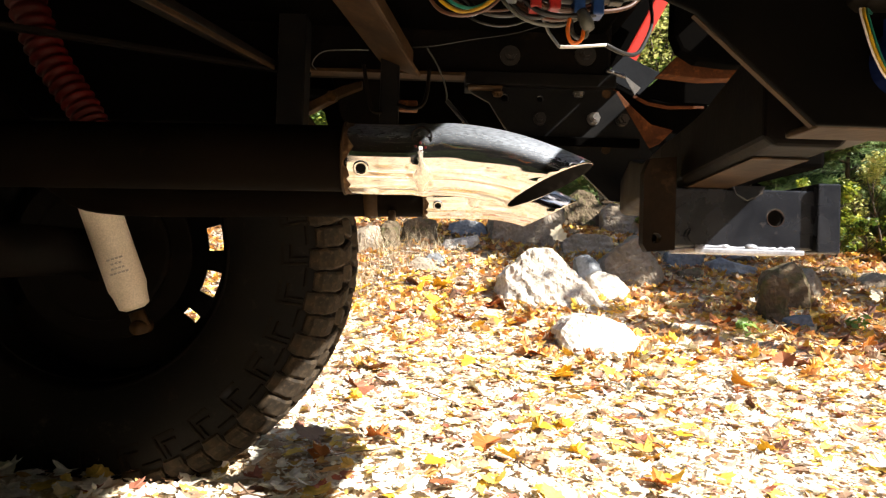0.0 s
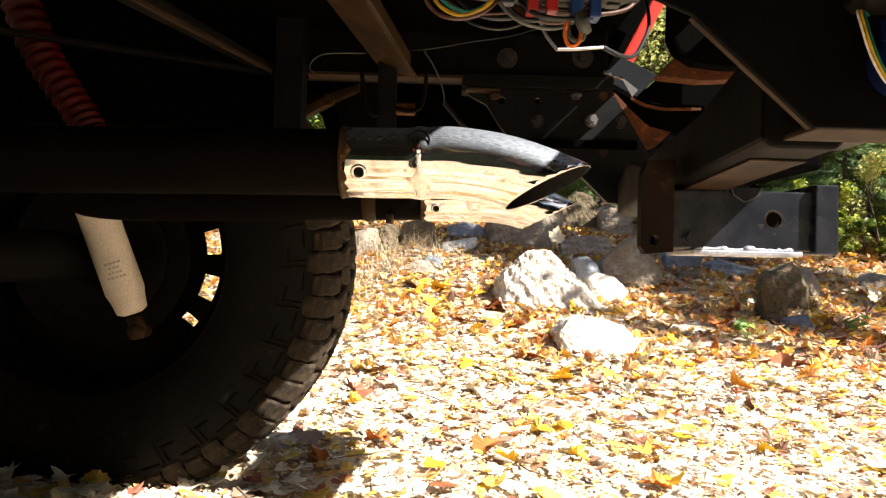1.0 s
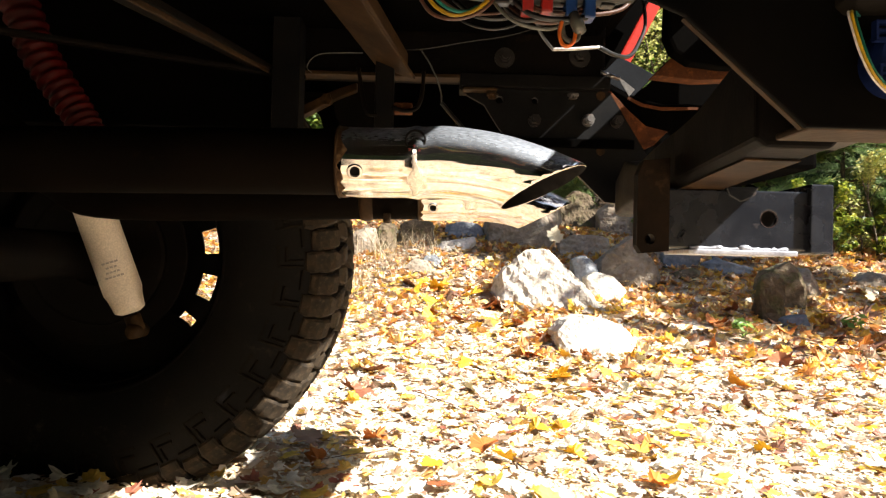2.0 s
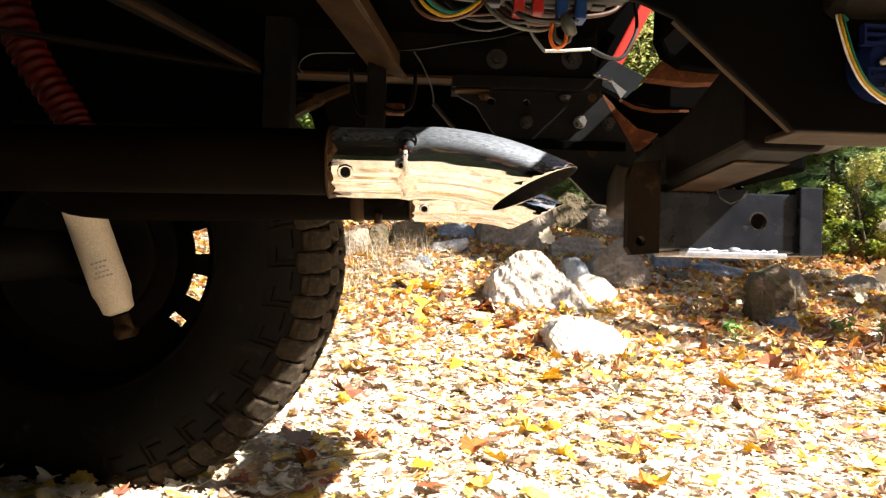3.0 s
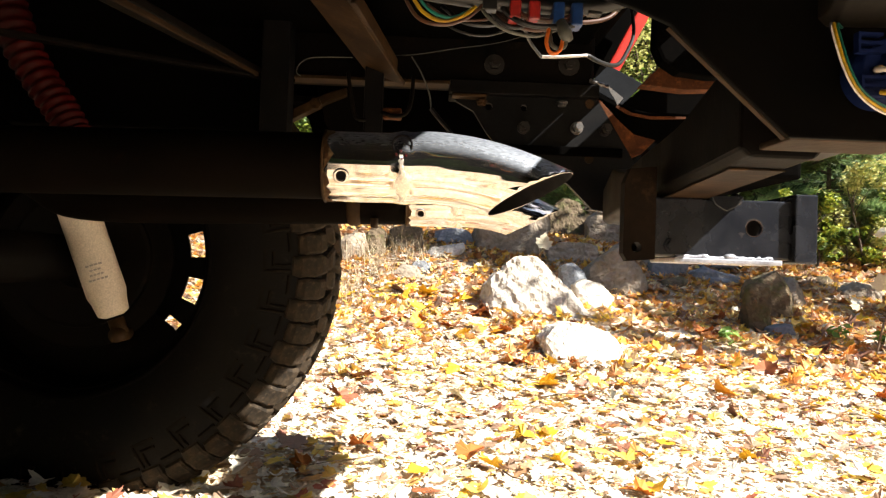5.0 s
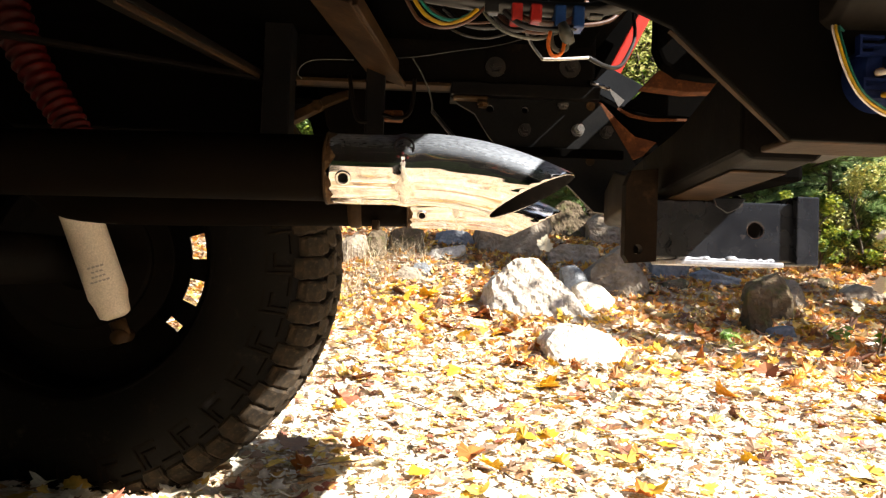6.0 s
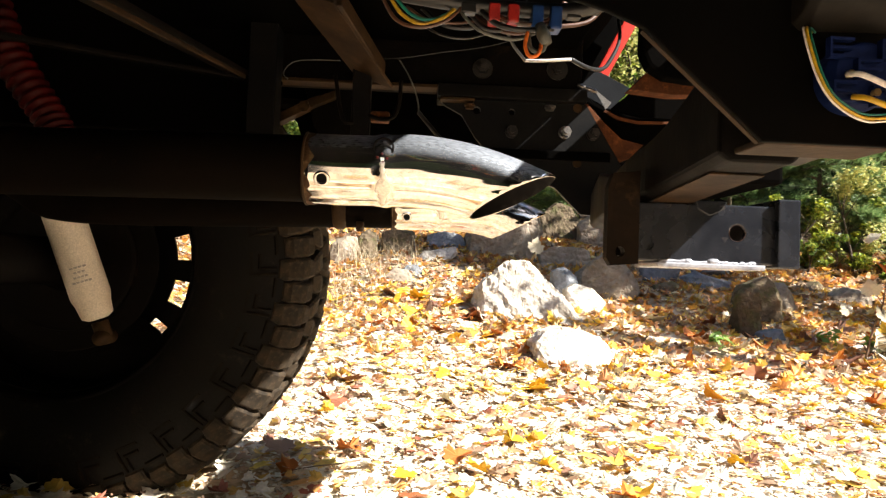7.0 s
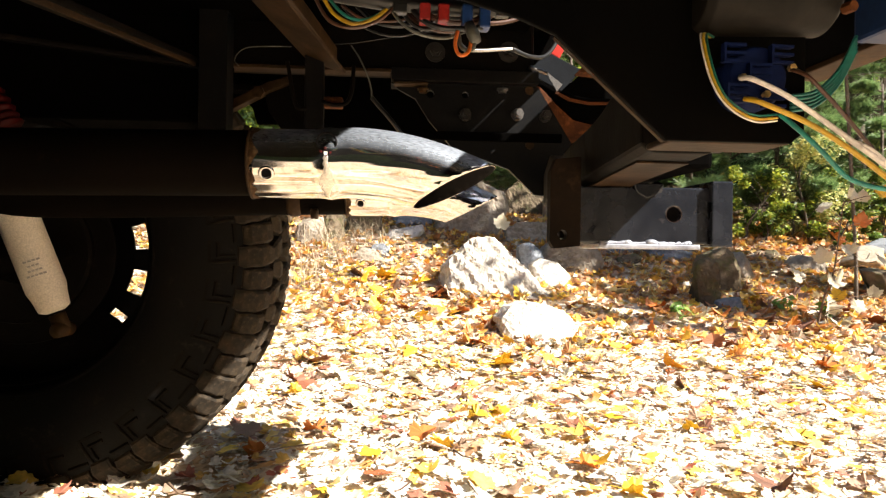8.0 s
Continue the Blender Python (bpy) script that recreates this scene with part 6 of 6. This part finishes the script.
LEAVES = [(0.024, 0.584, 3, 0.087, -120, -110), (0.176, 0.640, 3, 0.093, -60, 150), (0.258, 0.633, 3, 0.081, -150, 20), (0.306, 0.648, 0, 0.112, -120, -60), (0.226, 0.516, 1, 0.099, 40, 60), (0.131, 0.429, 1, 0.105, -120, 60), (0.157, 0.379, 3, 0.087, -120, -110), (0.047, 0.343, 3, 0.105, 40, -60),
          (-0.041, 0.252, 3, 0.087, 40, -110), (0.071, 0.234, 3, 0.105, 40, 150), (0.125, 0.253, 3, 0.105, 40, -110), (0.140, 0.158, 0, 0.093, -60, -60), (0.189, 0.118, 3, 0.087, 40, 150), (0.073, 0.109, 3, 0.112, 80, 60), (0.321, 0.177, 3, 0.081, 40, 20), (0.333, 0.322, 3, 0.105, 40, 20)]
for i, (dx, dz, kind, s, rx, rz) in enumerate(LEAVES):
    base = min(stem, key=lambda p: abs(p.z - z0 - dz + 0.04))
    tip = Vector((sx + dx, sy - 0.02 + 0.03 * (i % 3), z0 + dz))
    tube([base, base.lerp(tip, 0.6) + Vector((0, 0, 0.01)), tip], [0.0022, 0.0018, 0.0014], 5, True, bm)
part("stem", bm, M_TWIG, sap, smooth=True)
for i, (dx, dz, kind, s, rx, rz) in enumerate(LEAVES):
    ob = new("leaf", hero_mesh[i % 8][kind])
    ob.parent = sap
    ob.matrix_parent_inverse = WORLD_OF[sap.name].inverted()
    ob.matrix_basis = Matrix.LocRotScale((sx + dx, sy - 0.02 + 0.03 * (i % 3), z0 + dz), Euler((radians(50 + i * 37 % 55), radians(rz * 0.25), radians(i * 53 % 90 - 45))), (s * 0.85, s * 0.85, s * 0.85))
zz = bank(2.52, 3.3) - 0.02
st = thing_empty("dead_stem", (2.52, 3.3, zz), "grey dead sapling stem standing on the bank", "stem")
part("stem", tube(glide([(2.52, 3.3, zz), (2.515, 3.3, zz + 0.3), (2.49, 3.32, zz + 0.9), (2.47, 3.35, zz + 1.5)], 5), 0.009, 8), M_BARK, st, smooth=True)


def grass(x, y, n, h, seed):
    rng = random.Random(seed)
    verts, faces = [], []
    for _ in range(n):
        bx, by = x + rng.gauss(0, 0.07), y + rng.gauss(0, 0.05)
        bz, a, ln = bank(bx, by), rng.uniform(0, 6.28), h * rng.uniform(0.5, 1.1)
        lean, b = rng.uniform(0.4, 1.4), len(verts)
        for k in range(4):
            t = k / 3
            px, py, pz = bx + math.cos(a) * lean * ln * t * t, by + math.sin(a) * lean * ln * t * t, bz + ln * t * (1 - 0.25 * lean * t)
            w = 0.0022 * (1 - t * 0.9)
            verts += [(px - math.sin(a) * w, py + math.cos(a) * w, pz), (px + math.sin(a) * w, py - math.cos(a) * w, pz)]
        faces += [(b + 2 * k, b + 2 * k + 1, b + 2 * k + 3, b + 2 * k + 2) for k in range(3)]
    me = bpy.data.meshes.new("grass_tuft")
    me.from_pydata(verts, [], faces)
    me.materials.append(M_STRAW)
    tagged(new("grass_tuft", me), "dry yellow grass tuft among the stones", "grass", kind="stuff")


for i, (x, y) in enumerate(((-0.30, 3.75), (-0.18, 3.95), (-0.36, 3.5), (0.02, 4.1), (-0.30, 4.18), (-0.26, 4.22), (-0.08, 4.35), (0.03, 4.38))):
    grass(x, y, 44, 0.22, 90 + i)

# leaves drifted against the flat stone
rng = random.Random(31)
for i in range(18):
    x = 0.53 + 0.36 * i / 17
    lone_leaf(x, 2.655 + rng.uniform(-0.05, 0.02), rng.uniform(0.030, 0.052), rng.choice((0, 3, 3, 1, 2)), i, z=bank(x, 2.66) + rng.uniform(0.015, 0.03), lean=(rng.uniform(10, 50), rng.uniform(-25, 25)))

# twigs on the litter, green seedlings, a pale leaf caught on the stones
rng = random.Random(77)
verts_bm = bmesh.new()
for _ in range(160):
    x, y = rng.uniform(-0.6, 3.4), rng.uniform(1.2, 4.6)
    if not in_view(x, y):
        continue
    a, ln = rng.uniform(0, 6.28), rng.uniform(0.05, 0.22)
    p = [Vector((x + math.cos(a) * ln * t + rng.uniform(-0.006, 0.006), y + math.sin(a) * ln * t + rng.uniform(-0.006, 0.006), 0)) for t in (0, 0.35, 0.7, 1)]
    for q in p:
        q.z = bank(q.x, q.y) + 0.020 + rng.uniform(0, 0.012)
    tube(p, [0.0022, 0.0019, 0.0015, 0.0008], 5, True, verts_bm)
tagged(new("twigs", mesh_of("twigs", verts_bm, M_TWIG, True)), "thin brown twigs lying in the leaf litter", "twigs", kind="stuff")
M_SEED = leaf_mat("green_seedling_leaf", [(0, (0.16, 0.30, 0.05)), (1, (0.26, 0.40, 0.08))], 0.4, 0.5, 30)
for i, (x, y) in enumerate(((1.50, 3.12), (2.12, 3.3), (2.3, 3.22))):
    seedling = thing_empty("seedling", (x, y, bank(x, y)), "small green seedling in the leaf litter", "seedling", "seedlings")
    v, f = leaf_mass([((x, y, bank(x, y) + 0.05), 0.05)], 16, (0.035, 0.065), 300 + i, 0.5, 0.6)
    crown_part("leaves", v, f, M_SEED, seedling)
    part("stem", tube([Vector((x, y, bank(x, y) - 0.01)), Vector((x + 0.005, y, bank(x, y) + 0.06))], 0.0016, 5), M_TWIG, seedling)
caught = lone_leaf(0.78, 4.05, 0.11, 3, 2, z=0.585, turn=20, lean=(78, 10))

# woods beyond
bm = bmesh.new()
N = 64
ring = [(math.cos(2 * math.pi * k / N) * 26, 4 + math.sin(2 * math.pi * k / N) * 24) for k in range(N + 1)]
for (xa, ya), (xb, yb) in zip(ring, ring[1:]):
    bm.faces.new([bm.verts.new(c) for c in ((xa, ya, -1), (xb, yb, -1), (xb, yb, 13), (xa, ya, 13))])
bmesh.ops.remove_doubles(bm, verts=bm.verts[:], dist=0.001)
tagged(new("backdrop", mesh_of("backdrop", bm, M_FAR)), "dark distant woods", "woods", kind="structure")
